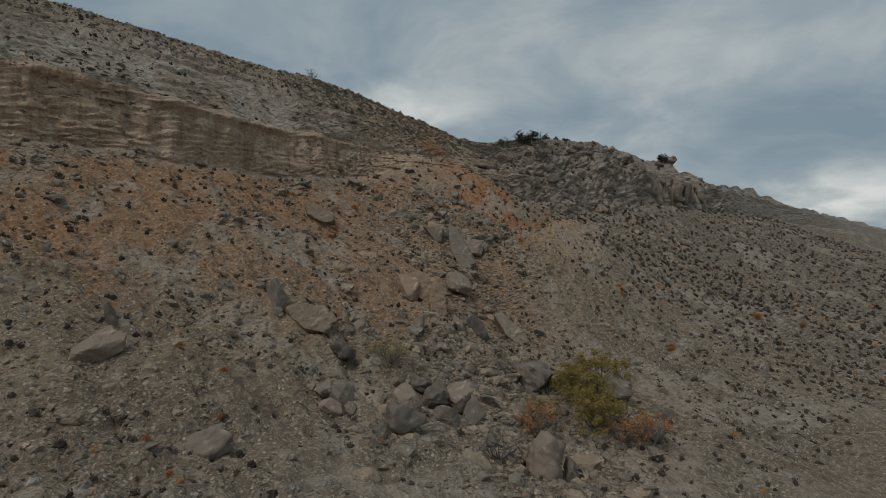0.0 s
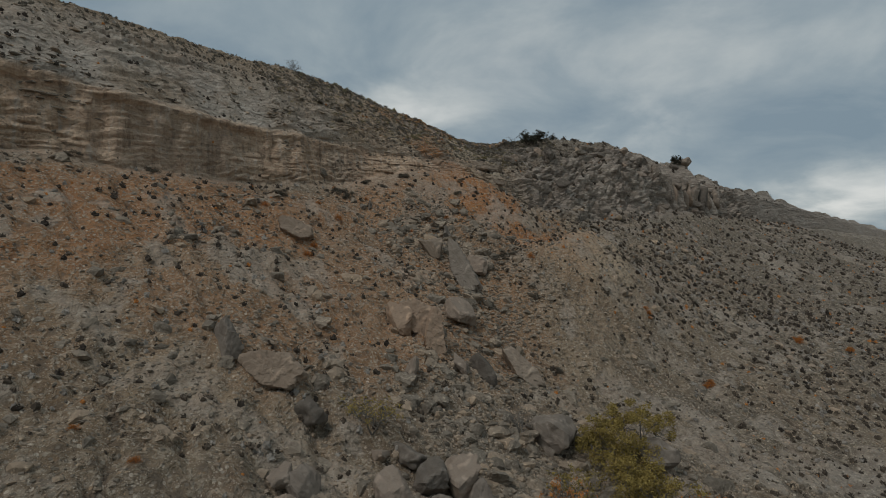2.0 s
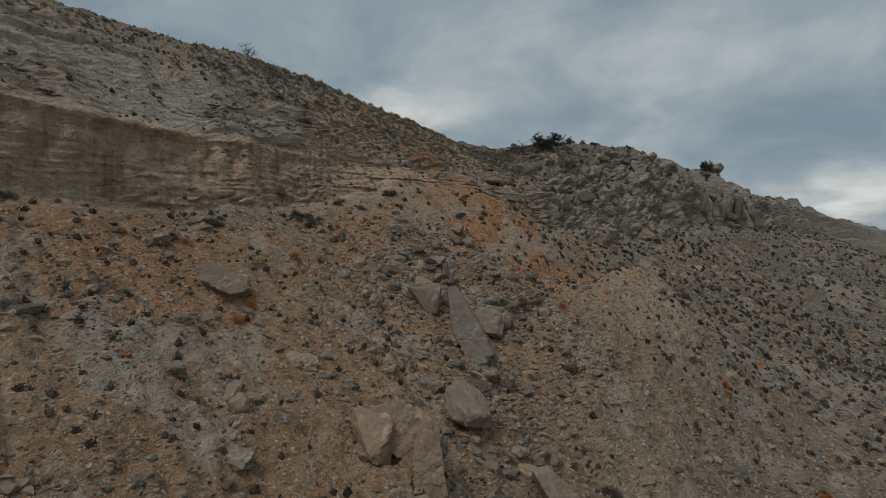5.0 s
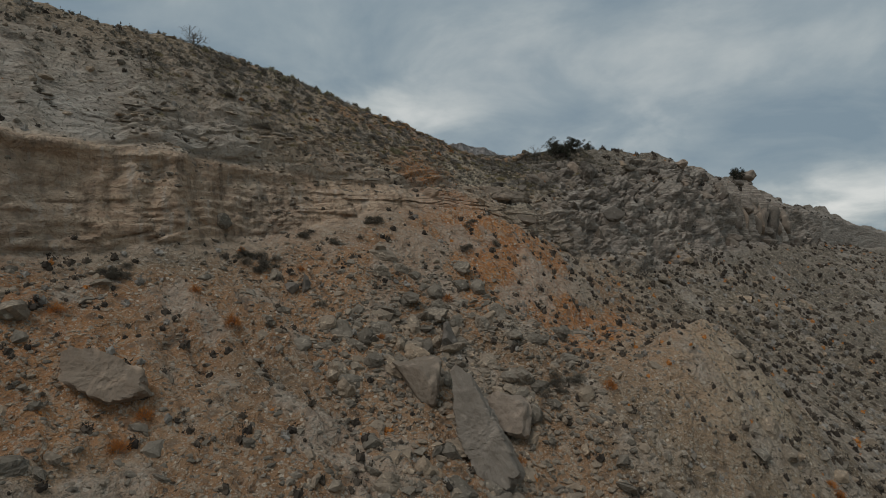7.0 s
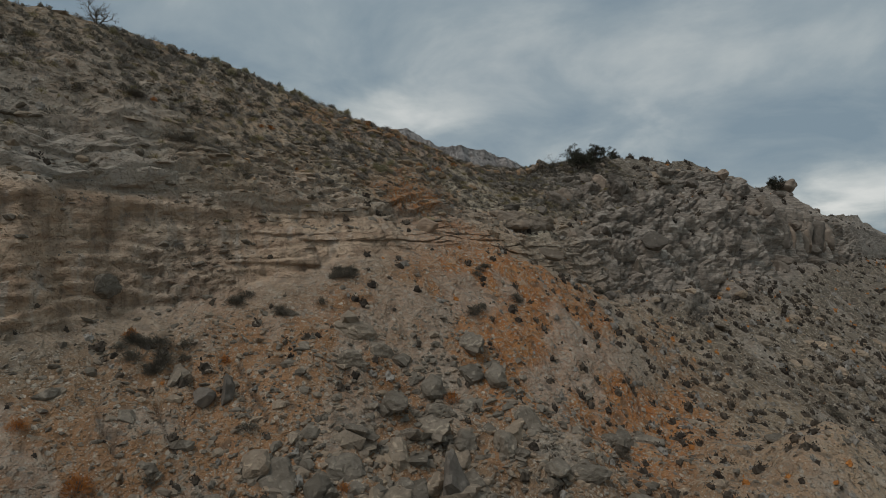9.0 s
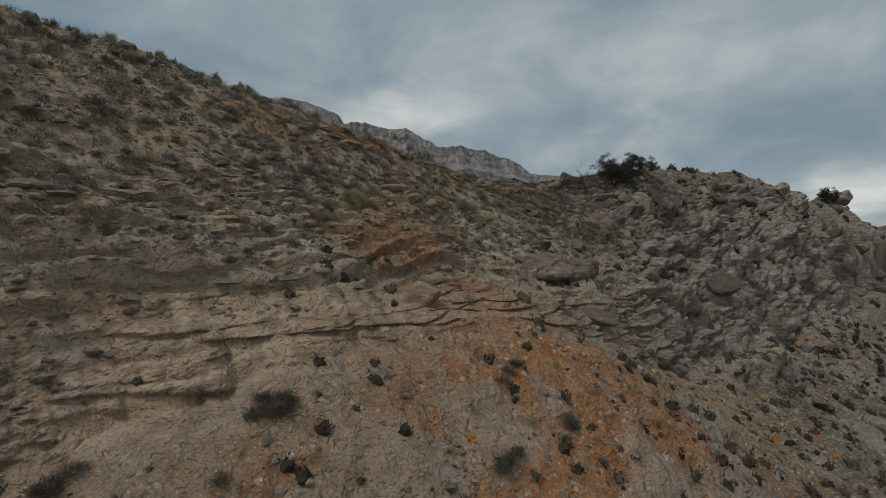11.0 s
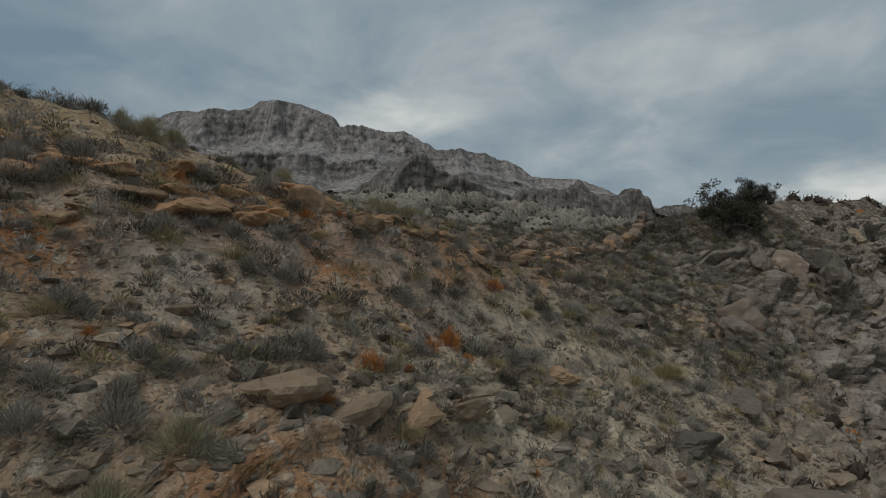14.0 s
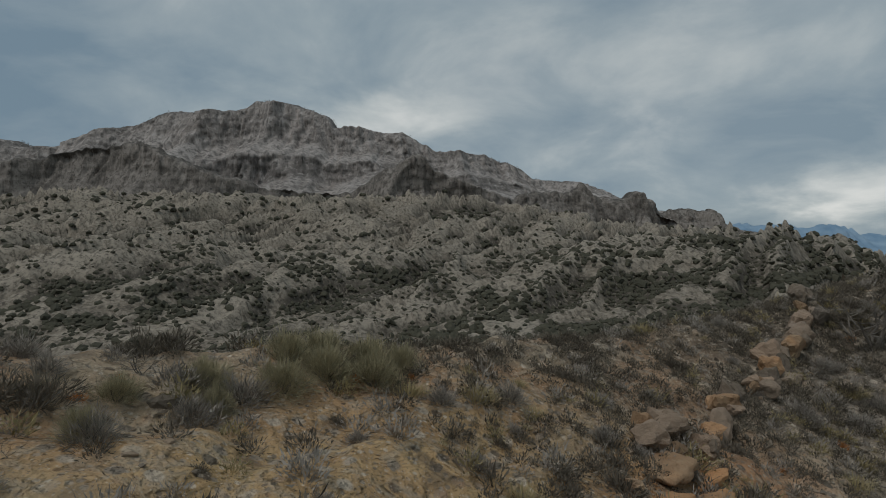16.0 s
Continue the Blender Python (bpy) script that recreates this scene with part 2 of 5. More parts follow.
def plant_material(name, dark, light, rough=0.85):
    m, t, b = material(name)
    geo = node(t, "ShaderNodeNewGeometry").outputs["Random Per Island"]
    rnd = node(t, "ShaderNodeObjectInfo").outputs["Random"]
    s = node(t, "ShaderNodeMath", operation="MULTIPLY_ADD")
    t.links.new(rnd, s.inputs[0])
    s.inputs[1].default_value = 0.7
    t.links.new(geo, s.inputs[2])
    fr = node(t, "ShaderNodeMath", operation="PINGPONG")
    t.links.new(s.outputs[0], fr.inputs[0])
    fr.inputs[1].default_value = 1.0
    co = node(t, "ShaderNodeTexCoord").outputs["Object"]
    n = noise_node(t, 3.0, 4, 0.6, co)
    c = blend(t, dark, light, fr.outputs[0])
    c = blend(t, c, tuple(0.55 * v for v in dark), ranged(t, n.outputs["Fac"], 0.45, 0.75, 0, 0.6))
    t.links.new(c, b.inputs["Base Color"])
    b.inputs["Roughness"].default_value = rough
    return m


def far_rock_material(name, dark, light, warm, size, tall=1.6):
    """Bare badland clay and sandstone: bedding by height, gully streaks, screes."""
    m, t, b = material(name)
    co = node(t, "ShaderNodeTexCoord").outputs["Object"]
    att = node(t, "ShaderNodeAttribute", attribute_name="scree").outputs["Fac"]
    wall = node(t, "ShaderNodeAttribute", attribute_name="wall").outputs["Fac"]
    mp = node(t, "ShaderNodeMapping")
    mp.inputs["Scale"].default_value = (0.15 * (2.2 - tall) / size, 0.15 * (2.2 - tall) / size, tall / size)
    t.links.new(co, mp.inputs[0])
    beds = noise_node(t, 1.0, 6, 0.65, mp.outputs[0], 0.4)
    big = noise_node(t, 0.25 / size, 7, 0.65, co, 0.4)
    fine = noise_node(t, 2.2 / size, 6, 0.7, co)
    c = blend(t, dark, light, ranged(t, beds.outputs["Fac"], 0.35, 0.65))
    c = blend(t, c, warm, ranged(t, big.outputs["Fac"], 0.4, 0.7, 0, 0.45))
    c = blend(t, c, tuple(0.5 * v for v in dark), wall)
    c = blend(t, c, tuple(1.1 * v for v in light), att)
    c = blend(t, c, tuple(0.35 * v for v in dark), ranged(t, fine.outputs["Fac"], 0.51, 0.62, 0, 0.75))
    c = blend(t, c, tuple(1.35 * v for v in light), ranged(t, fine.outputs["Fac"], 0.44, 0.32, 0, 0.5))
    t.links.new(c, b.inputs["Base Color"])
    rise = node(t, "ShaderNodeMapping")
    rise.inputs["Scale"].default_value = (1.9 / size, 1.9 / size, 0.16 / size)
    t.links.new(co, rise.inputs[0])
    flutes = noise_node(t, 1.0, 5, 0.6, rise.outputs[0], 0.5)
    # upright dark streaks in the colour stand in for shaded clefts between flutes
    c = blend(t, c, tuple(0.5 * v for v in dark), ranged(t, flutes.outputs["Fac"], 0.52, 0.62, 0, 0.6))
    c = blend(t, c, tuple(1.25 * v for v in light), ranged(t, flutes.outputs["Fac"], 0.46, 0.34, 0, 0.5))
    t.links.new(c, b.inputs["Base Color"])
    n1 = bumped(t, b, flutes.outputs["Fac"], 0.8, 0.35 * size)
    n1 = bumped(t, b, beds.outputs["Fac"], 0.5, 0.12 * size, n1)
    bumped(t, b, fine.outputs["Fac"], 0.7, 0.10 * size, n1)
    return m


HILL = ground_material()
ROCK = rock_material("grey_sandstone", (0.215, 0.178, 0.145), (0.41, 0.345, 0.275), (0.35, 0.25, 0.175))
PALE = rock_material("pale_sandstone", (0.25, 0.21, 0.168), (0.43, 0.365, 0.295), (0.37, 0.28, 0.20))
STONE = rock_material("talus_stone", (0.30, 0.245, 0.182), (0.54, 0.45, 0.34), (0.46, 0.32, 0.20), 3.0)
RUST = rock_material("rusty_sandstone", (0.42, 0.275, 0.165), (0.66, 0.49, 0.32), (0.60, 0.34, 0.16), 1.5)
ORANGE = rock_material("orange_stained_sandstone", (0.46, 0.25, 0.12), (0.72, 0.50, 0.30), (0.70, 0.31, 0.10), 1.6)
BROWN = rock_material("brown_sandstone", (0.27, 0.205, 0.15), (0.45, 0.355, 0.262), (0.40, 0.26, 0.165))
SAGE = plant_material("sagebrush_foliage", (0.15, 0.131, 0.107), (0.385, 0.34, 0.285))
BROOM = plant_material("olive_broom_stems", (0.19, 0.165, 0.092), (0.44, 0.385, 0.24))
WASH = plant_material("dark_wash_scrub", (0.030, 0.030, 0.021), (0.088, 0.082, 0.056))
SCRUB = plant_material("dark_scrub_foliage", (0.07, 0.058, 0.043), (0.20, 0.168, 0.125))
TUFT = plant_material("dark_brown_tufts", (0.038, 0.029, 0.022), (0.115, 0.088, 0.063))
GRASS = plant_material("dry_olive_grass", (0.20, 0.165, 0.075), (0.42, 0.34, 0.18))
RUSTBUSH = plant_material("rust_orange_foliage", (0.30, 0.115, 0.03), (0.55, 0.22, 0.06))
YELLOW = plant_material("autumn_yellow_leaves", (0.145, 0.112, 0.03), (0.37, 0.268, 0.078))
JUNIPER = plant_material("juniper_foliage", (0.03, 0.03, 0.021), (0.085, 0.08, 0.054))
TWIG = plant_material("grey_twigs", (0.085, 0.07, 0.055), (0.21, 0.185, 0.155))
BARK = plant_material("shaggy_bark", (0.06, 0.045, 0.035), (0.14, 0.11, 0.085))
CLAY = far_rock_material("badland_clay", (0.15, 0.128, 0.10), (0.305, 0.264, 0.208), (0.25, 0.20, 0.145), 4.0, 0.5)
FIN = far_rock_material("fin_sandstone", (0.155, 0.137, 0.118), (0.262, 0.233, 0.203), (0.205, 0.174, 0.145), 9.0, 1.0)
MESA = far_rock_material("mesa_sandstone", (0.21, 0.189, 0.17), (0.37, 0.335, 0.305), (0.28, 0.235, 0.2), 14.0, 1.0)

# ---- noise on arrays ----


def lattice(ix, iy, iz, seed):
    h = (ix.astype(np.int64) * 374761393 + iy.astype(np.int64) * 668265263 + iz.astype(np.int64) * 2147483647 + seed * 974634777) & 0xFFFFFFFF
    h = ((h ^ (h >> 13)) * 1274126177) & 0xFFFFFFFF
    h = ((h ^ (h >> 16)) * 1540483477) & 0xFFFFFFFF
    return ((h ^ (h >> 15)) & 0xFFFFFF) / float(0xFFFFFF)


def value_noise(x, y, z=0.0, seed=0):
    """Smooth noise from -1 to 1."""
    x, y, z = np.broadcast_arrays(np.asarray(x, float), np.asarray(y, float), np.asarray(z, float))
    ix, iy, iz = np.floor(x), np.floor(y), np.floor(z)
    fx, fy, fz = x - ix, y - iy, z - iz
    fx, fy, fz = (f * f * f * (f * (f * 6 - 15) + 10) for f in (fx, fy, fz))
    total = 0
    for dx in (0, 1):
        for dy in (0, 1):
            for dz in (0, 1):
                w = (fx if dx else 1 - fx) * (fy if dy else 1 - fy) * (fz if dz else 1 - fz)
                total = total + w * lattice(ix + dx, iy + dy, iz + dz, seed)
    return 2 * total - 1


def fbm(x, y, z=0.0, octaves=4, seed=0, gain=0.5):
    total, amp = 0, 1.0
    for i in range(octaves):
        total = total + amp * value_noise(x * 2.03**i, y * 2.03**i, z * 2.03**i, seed + 17 * i)
        amp *= gain
    return total


def ridged(x, y, octaves=4, seed=0, gain=0.5):
    total, amp = 0, 1.0
    for i in range(octaves):
        total = total + amp * (1 - 2 * np.abs(value_noise(x * 2.1**i, y * 2.1**i, 0.0, seed + 31 * i)))
        amp *= gain
    return total


def cells(x, y, seed=0):
    """Jointed blocks: for each place the distance to the joint and a random number of its block."""
    ix, iy = np.floor(x), np.floor(y)
    f1 = np.full(x.shape, 9.0)
    f2 = np.full(x.shape, 9.0)
    who = np.zeros(x.shape)
    for dx in (-1, 0, 1):
        for dy in (-1, 0, 1):
            cx, cy = ix + dx, iy + dy
            px = cx + 0.1 + 0.8 * lattice(cx, cy, cx * 0, seed)
            py = cy + 0.1 + 0.8 * lattice(cx, cy, cx * 0 + 1, seed)
            d = np.hypot(px - x, py - y)
            r = lattice(cx, cy, cx * 0 + 2, seed)
            near = d < f1
            f2 = np.where(near, f1, np.minimum(f2, d))
            who = np.where(near, r, who)
            f1 = np.where(near, d, f1)
    return f2 - f1, who


def step(x, a, b):
    t = np.clip((x - a) / (b - a), 0, 1)
    return t * t * (3 - 2 * t)


# ---- the hill: break lines along its strike ----
# u runs along the strike, v up the slope; both in metres
R2 = 0.5**0.5


def place(u, v):
    return (u - v) * R2, (u + v) * R2


STATIONS = (-60, 10, 30, 40, 50, 62, 72, 85, 100, 112, 126, 150, 172, 230, 400, 900)
LINES = (
    # v and height of: toe, low slope, mid slope, cliff foot, cliff rim, upper slope, crest
    ((13, 13, 13, 13, 13, 13, 13, 13, 13, 13, 13, 13, 13, 13, 13, 13), (4, 3, 3, 3.2, 3.4, 2.2, 2.4, 3.6, 5.0, 6.2, 7.8, 10, 12, 14, 16, 18)),
    ((34, 34, 34, 34, 34, 34, 34, 34, 34, 34, 34, 34, 34, 34, 34, 34), (11, 10.2, 9.3, 8.8, 8.6, 8.6, 8.8, 10.4, 11.6, 12.4, 14, 16.5, 18.5, 21, 22, 22)),
    ((50, 50, 50, 50, 50, 50, 50, 50, 50, 50, 50, 50, 50, 50, 50, 50), (20, 19.6, 18.2, 17.8, 18, 21.0, 22.8, 21.8, 21, 20.6, 22, 24, 27, 29, 29, 28)),
    ((70.3, 70.3, 71.0, 72.0, 71.8, 70.0, 69.6, 69, 67.5, 65.8, 64.2, 65.0, 65.0, 63, 62, 60), (33, 33.2, 33.2, 32.8, 33.4, 36.2, 37.2, 34.5, 32.0, 31.5, 33, 34, 34.8, 34, 33, 30)),
    ((73, 73.2, 73.0, 74.5, 74.1, 72.8, 71.9, 71.2, 70.4, 70.2, 68, 66.8, 66.8, 65.5, 65, 64), (41.5, 42, 40.7, 40.2, 39.8, 39.2, 38.6, 37.4, 37.6, 39.8, 43.0, 43.2, 43.0, 42.4, 39.5, 37)),
    ((78, 78, 78.2, 79.9, 79.4, 82, 83, 83, 80, 76.5, 73, 70, 69.8, 68.5, 68, 67), (48, 47.6, 47.0, 46.8, 47.0, 48.7, 48.3, 46.5, 44.2, 46.0, 47.2, 46.1, 45.2, 44.2, 41.5, 39)),
    ((84, 84, 84, 85, 85, 87, 89, 91, 89, 82.5, 79, 74, 72, 70, 70, 70), (55.4, 53.8, 52.7, 52.4, 52.3, 52.4, 51.6, 48.9, 47.8, 49.7, 50.9, 48.2, 46.3, 45.2, 42.4, 40)),
)


def glide(x, xs, ys):
    """A smooth curve through the stations that does not overshoot."""
    xs, ys = np.asarray(xs, float), np.asarray(ys, float)
    h = np.diff(xs)
    d = np.diff(ys) / h
    m = np.zeros(len(xs))
    m[0], m[-1] = d[0], d[-1]
    same = d[1:] * d[:-1] > 0
    w1, w2 = 2 * h[1:] + h[:-1], h[1:] + 2 * h[:-1]
    with np.errstate(divide="ignore", invalid="ignore"):
        m[1:-1] = np.where(same, (w1 + w2) / (w1 / d[:-1] + w2 / d[1:]), 0)
    i = np.clip(np.searchsorted(xs, x) - 1, 0, len(h) - 1)
    s = (x - xs[i]) / h[i]
    return (1 + 2 * s) * (1 - s) ** 2 * ys[i] + s * (1 - s) ** 2 * h[i] * m[i] + s * s * (3 - 2 * s) * ys[i + 1] + s * s * (s - 1) * h[i] * m[i + 1]


def sheet_mesh(name, x, y, z, attributes=()):
    """A grid of places as one smooth mesh."""
    rows, cols = x.shape
    me = bpy.data.meshes.new(name)
    me.vertices.add(rows * cols)
    me.vertices.foreach_set("co", np.stack([x, y, z], -1).astype(np.float32).ravel())
    i = np.arange((rows - 1) * (cols - 1))
    a = i // (cols - 1) * cols + i % (cols - 1)
    quads = np.stack([a, a + 1, a + cols + 1, a + cols], 1)
    me.loops.add(quads.size)
    me.loops.foreach_set("vertex_index", quads.ravel().astype(np.int32))
    me.polygons.add(len(quads))
    me.polygons.foreach_set("loop_start", np.arange(0, quads.size, 4, dtype=np.int32))
    me.polygons.foreach_set("use_smooth", np.ones(len(quads), bool))
    for key, values in attributes:
        me.attributes.new(key, "FLOAT", "POINT").data.foreach_set("value", np.clip(values, 0, 1).astype(np.float32).ravel())
    me.update(calc_edges=True)
    me.validate()
    return me


def build_hill():
    us = np.concatenate([np.linspace(-60, -12, 40), np.arange(-11.5, 45, 0.31), np.arange(45, 126, 0.22), np.arange(126, 198, 0.42), 198 + np.cumsum(np.geomspace(0.6, 24, 85))])
    lines = [(glide(us, STATIONS, v), glide(us, STATIONS, z)) for v, z in LINES]
    crest_v, crest_z = lines[-1]
    lines = [(np.full_like(us, -1500), np.full_like(us, -4.0)), (np.full_like(us, -60), np.full_like(us, 0.5))] + lines
    lines += [(crest_v + 4, crest_z - 0.9), (crest_v + 16, crest_z - 8.5), (crest_v + 52, crest_z * 0 + 22), (crest_v + 120, crest_z * 0 + 14)]
    counts = (6, 20, 44, 50, 84, 56, 80, 84, 22, 26, 12, 5)
    vs, zs, ks = [], [], []
    for k, n in enumerate(counts):
        s = (np.arange(n) / n)[:, None]
        vs.append(lines[k][0] + s * (lines[k + 1][0] - lines[k][0]))
        zs.append(lines[k][1] + s * (lines[k + 1][1] - lines[k][1]))
        ks.append(np.broadcast_to(k + s, vs[-1].shape))
    v, z, k = np.concatenate(vs), np.concatenate(zs), np.concatenate(ks)
    u = np.broadcast_to(us, v.shape).copy()
    # rounding of the breaks between the slopes, but not of foot and rim
    for _ in range(10):
        zz, vv = z.copy(), v.copy()
        zz[1:-1] = (z[:-2] + 2 * z[1:-1] + z[2:]) / 4
        vv[1:-1] = (v[:-2] + 2 * v[1:-1] + v[2:]) / 4
        keep = np.exp(-(((k - 5) / 0.12) ** 2)) + np.exp(-(((k - 6) / 0.12) ** 2))
        keep = np.clip(keep, 0, 1)
        z, v = zz + (z - zz) * keep, vv + (v - vv) * keep
    # the blunt nose of earth, and the boulder chute beside it
    z = z + 5.9 * np.exp(-(((u - 77) / 9.5) ** 2) - (np.where(v > 47, (v - 47) / 3.3, (v - 47) / 9.5)) ** 2)
    z = z - 2.6 * np.exp(-(((u - 76) / 10) ** 2) - ((v - 57) / 4.5) ** 2)
    chute = u - (57 + 0.16 * (v - 42))
    z = z - 1.6 * np.exp(-((chute / 4.0) ** 2)) * step(v, 30, 42) * (1 - step(v, 62, 68))
    # what each part is made of
    cliff = step(k, 4.9, 5.05) * (1 - step(k, 5.95, 6.15))
    upper = step(k, 5.95, 6.1) * (1 - step(k, 8.0, 8.4))
    talus = step(k, 1.6, 2.2) * (1 - step(k, 4.85, 5.0))
    blocky = step(u + 4 * fbm(u / 7, v / 7, 0, 3, 5) - 9 * step(k, 6.1, 6.7), 84, 100) * step(k, 4.7, 5.0) * (1 - step(k, 7.1, 7.8)) * (1 - 0.6 * step(u, 104, 110) * (1 - step(u, 118, 124)) * step(k, 6.6, 7))
    slab = upper * (1 - step(u + 4 * fbm(u / 8, v / 8, 0, 3, 8), 50, 66)) * (1 - step(k, 7.2, 8.0))
    layered = upper * step(u, 40, 50) * (1 - step(u, 84, 96)) * (1 - step(k, 6.40, 6.75))
    du, dv, dz = np.zeros_like(u), np.zeros_like(u), np.zeros_like(u)
    fade = 1 - step(u, 300, 500)
    # earth: swells, rills down the slope, lumps
    dz += (0.8 - 0.5 * step(k, 4.8, 5.2)) * fbm(u / 13, v / 13, 0, 4, 1) * step(k, 0.5, 2)
    wander = u + 1.5 * value_noise(u / 7, v / 9, 0, 3) + 0.5 * value_noise(u / 2, v / 3, 0, 4)
    cut = np.abs(value_noise(wander / 2.2, v / 30, 0, 11))
    depth = np.clip(0.45 + 0.8 * value_noise(u / 15, v / 12, 0, 23), 0, 1)
    dz -= talus * depth * 0.5 * (1 - step(cut, 0.0, 0.22))
    fork = u + 1.1 * value_noise(u / 5, v / 6, 0, 303) + 0.35 * value_noise(u / 1.2, v / 1.6, 0, 304)
    patch = step(value_noise(u / 9, v / 10, 0, 305), -0.2, 0.3)
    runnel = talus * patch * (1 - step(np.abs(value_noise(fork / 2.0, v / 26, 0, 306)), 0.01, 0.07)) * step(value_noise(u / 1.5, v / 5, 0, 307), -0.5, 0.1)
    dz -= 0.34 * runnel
    dz += talus * 0.16 * ridged(wander / 1.3, v / 7, 3, 15)
    rough = step(value_noise(u / 7 + 0.4 * value_noise(u / 2, v / 2), v / 9, 0, 41), -0.35, 0.3)
    gap, who = cells(u / 0.95 + 0.3 * value_noise(u, v, 0, 43), v / 1.2, 45)
    dz += talus * rough * (0.55 * np.maximum(who - 0.45, 0) * step(gap, 0.02, 0.3))
    dz += (talus + upper) * (0.20 * fbm(u / 1.2, v / 1.1, 0, 2, 51) + 0.30 * rough * talus * fbm(u / 2.3, v / 2.3, 0, 3, 71)) * (1 - 0.6 * layered)
    # long ramps of the bare slabs, dipping along the strike
    ramp = (z + 0.15 * u + 2.6 * fbm(u / 13, v / 6, 0, 4, 401, 0.55)) / 2.6
    edge = ramp - np.floor(ramp)
    bold = step(value_noise(u / 9, v / 4, 0, 403), -0.15, 0.5)
    dz += (slab + 0.15 * layered) * 0.62 * bold * (step(edge, 0.0, 0.16) - edge)
    dv -= slab * 0.22 * bold * (step(edge, 0.0, 0.16) - edge)
    # bedded rock: broken ledges, each bed jointed into slabs
    wob = 0.7 * fbm(u / 9, v / 6, z / 9, 4, 91, 0.6)
    level = z - 0.03 * u + wob
    bed = (level + 0.5 * value_noise(level / 1.3, u / 40, 0, 93)) / 0.5
    row = np.floor(bed)
    tread = bed - row
    gap, who = cells(u / (5.0 + 7.0 * lattice(row, row * 0, row * 0, 3)) + 7.3 * lattice(row, row * 0, row * 0, 4), bed, 53)
    ledge = (who - 0.5) * step(gap, 0.0, 0.10) - 0.45 * (1 - step(gap, 0.0, 0.16))
    here = step(value_noise(u / 6, v / 4, 0, 57) + 0.35 * value_noise(u / 2, v / 1.5, 0, 58), -0.2, 0.35)
    strength = slab * 0.07 * here + layered * (0.26 + 0.26 * here * (1 - step(k, 6.15, 6.5))) + 0.04 * upper
    lip = step(tread, 0.0, 0.12) - tread
    dz += strength * (0.6 * ledge + 0.25 * lip)
    dv -= strength * (0.8 * ledge + 0.5 * lip)
    dz += (slab + layered) * (0.15 * fbm(u / 1.6, level / 0.5, v / 1.6, 2, 94, 0.6) + 0.30 * value_noise(u / 3.5, v / 2.5, 0, 95))
    # cliff face: massive and scalloped above, thin broken beds at its foot, an overhanging rim
    soft_edge = cliff * (1 - 0.7 * step(u, 88, 100))
    thick = 0.8 - 0.36 * step(u, 46, 56)
    gap, who = cells(u / 2.8 + 3.1 * np.floor(z / thick), z / thick + 0.35 * value_noise(u / 3, z, 0, 34), 35)
    layers = np.maximum((1 - 0.7 * step(k, 5.25, 5.60)) * step(value_noise(u / 6, z / 4, 0, 38), -0.6, 0.2), step(u, 48, 58) * step(value_noise(u / 5, z / 3, 0, 38), -0.7, 0.1))
    dv -= soft_edge * layers * (0.52 - 0.12 * step(u, 46, 56)) * ((who - 0.5) * step(gap, 0, 0.12) - 0.3 * (1 - step(gap, 0, 0.15)))
    slant = (z - 0.16 * u + 0.9 * fbm(u / 8, z / 6, 0, 3, 411)) / 0.75
    slant = slant - np.floor(slant)
    sway = u + 0.9 * value_noise(u / 4, z / 3, 0, 413)
    dv += soft_edge * (0.95 * value_noise(u / 6.5, z / 10, 0, 35) + 0.42 * ridged(sway / 2.6, z / 9, 2, 39) + 0.20 * fbm(u / 1.8, z / 1.6, 0, 2, 33) + 0.32 * (step(slant, 0, 0.2) - slant) * step(value_noise(u / 5, z / 3, 0, 415), -0.2, 0.3))
    over = np.exp(-(((k - 5.93) / 0.09) ** 2)) * (1 - step(u, 48, 62))
    dv -= over * (0.62 + 0.42 * value_noise(u / 3.5, 0 * u, 0, 37) + 0.2 * value_noise(u / 1.1, 0 * u, 0, 36))
    # jointed masses, weathered round, with upright joints where the wall is steep
    lean = z + 0.55 * v
    bend = 0.8 * fbm(u / 6, lean / 6, 0, 3, 61)
    wu = u + 1.5 * fbm(u / 3.2, lean / 3.2, v / 5, 3, 421, 0.55)
    wl = lean + 1.5 * fbm(u / 3.2, lean / 3.2, v / 5, 3, 431, 0.55)
    gap, who = cells((wu + 0.45 * wl) / 3.4, (wl - 0.25 * wu) / 3.0, 7)
    gap2, who2 = cells((wu - 0.2 * wl) / 1.35, (wl + 0.2 * wu) / 1.15, 19)
    gap0, who0 = cells((wu + 0.3 * wl) / 8.5 + 0.5 * bend, wl / 6 + 0.5 * bend, 5)
    joint, joint2 = 1 - step(gap, 0.0, 0.13), 1 - step(gap2, 0.0, 0.2)
    ribbed = step(u, 143, 147) * (1 - step(u, 184, 190))
    dome = np.sqrt(np.clip(gap, 0, 1))
    dome0 = np.sqrt(np.clip(gap0 * 1.2, 0, 1))
    dome2 = np.sqrt(np.clip(gap2, 0, 1))
    rugged = 0.75 * fbm(u / 2.8, lean / 2.4, v / 3, 2, 81, 0.6) + 0.4 * ridged(u / 3.2 + 0.5 * bend, lean / 2.6, 2, 83, 0.6)
    push = blocky * (1 - 0.85 * ribbed) * (1.8 * (who0 - 0.5) + 1.2 * dome0 + 1.2 * (who - 0.5) + 0.9 * dome - 0.8 * joint + 0.3 * dome2 + 0.3 * (who2 - 0.5) - 0.25 * joint2 - 1.4 + 0.9 * rugged)
    push = push * fade * (1 - 0.75 * step(u, 192, 220))
    dv -= push * 0.62
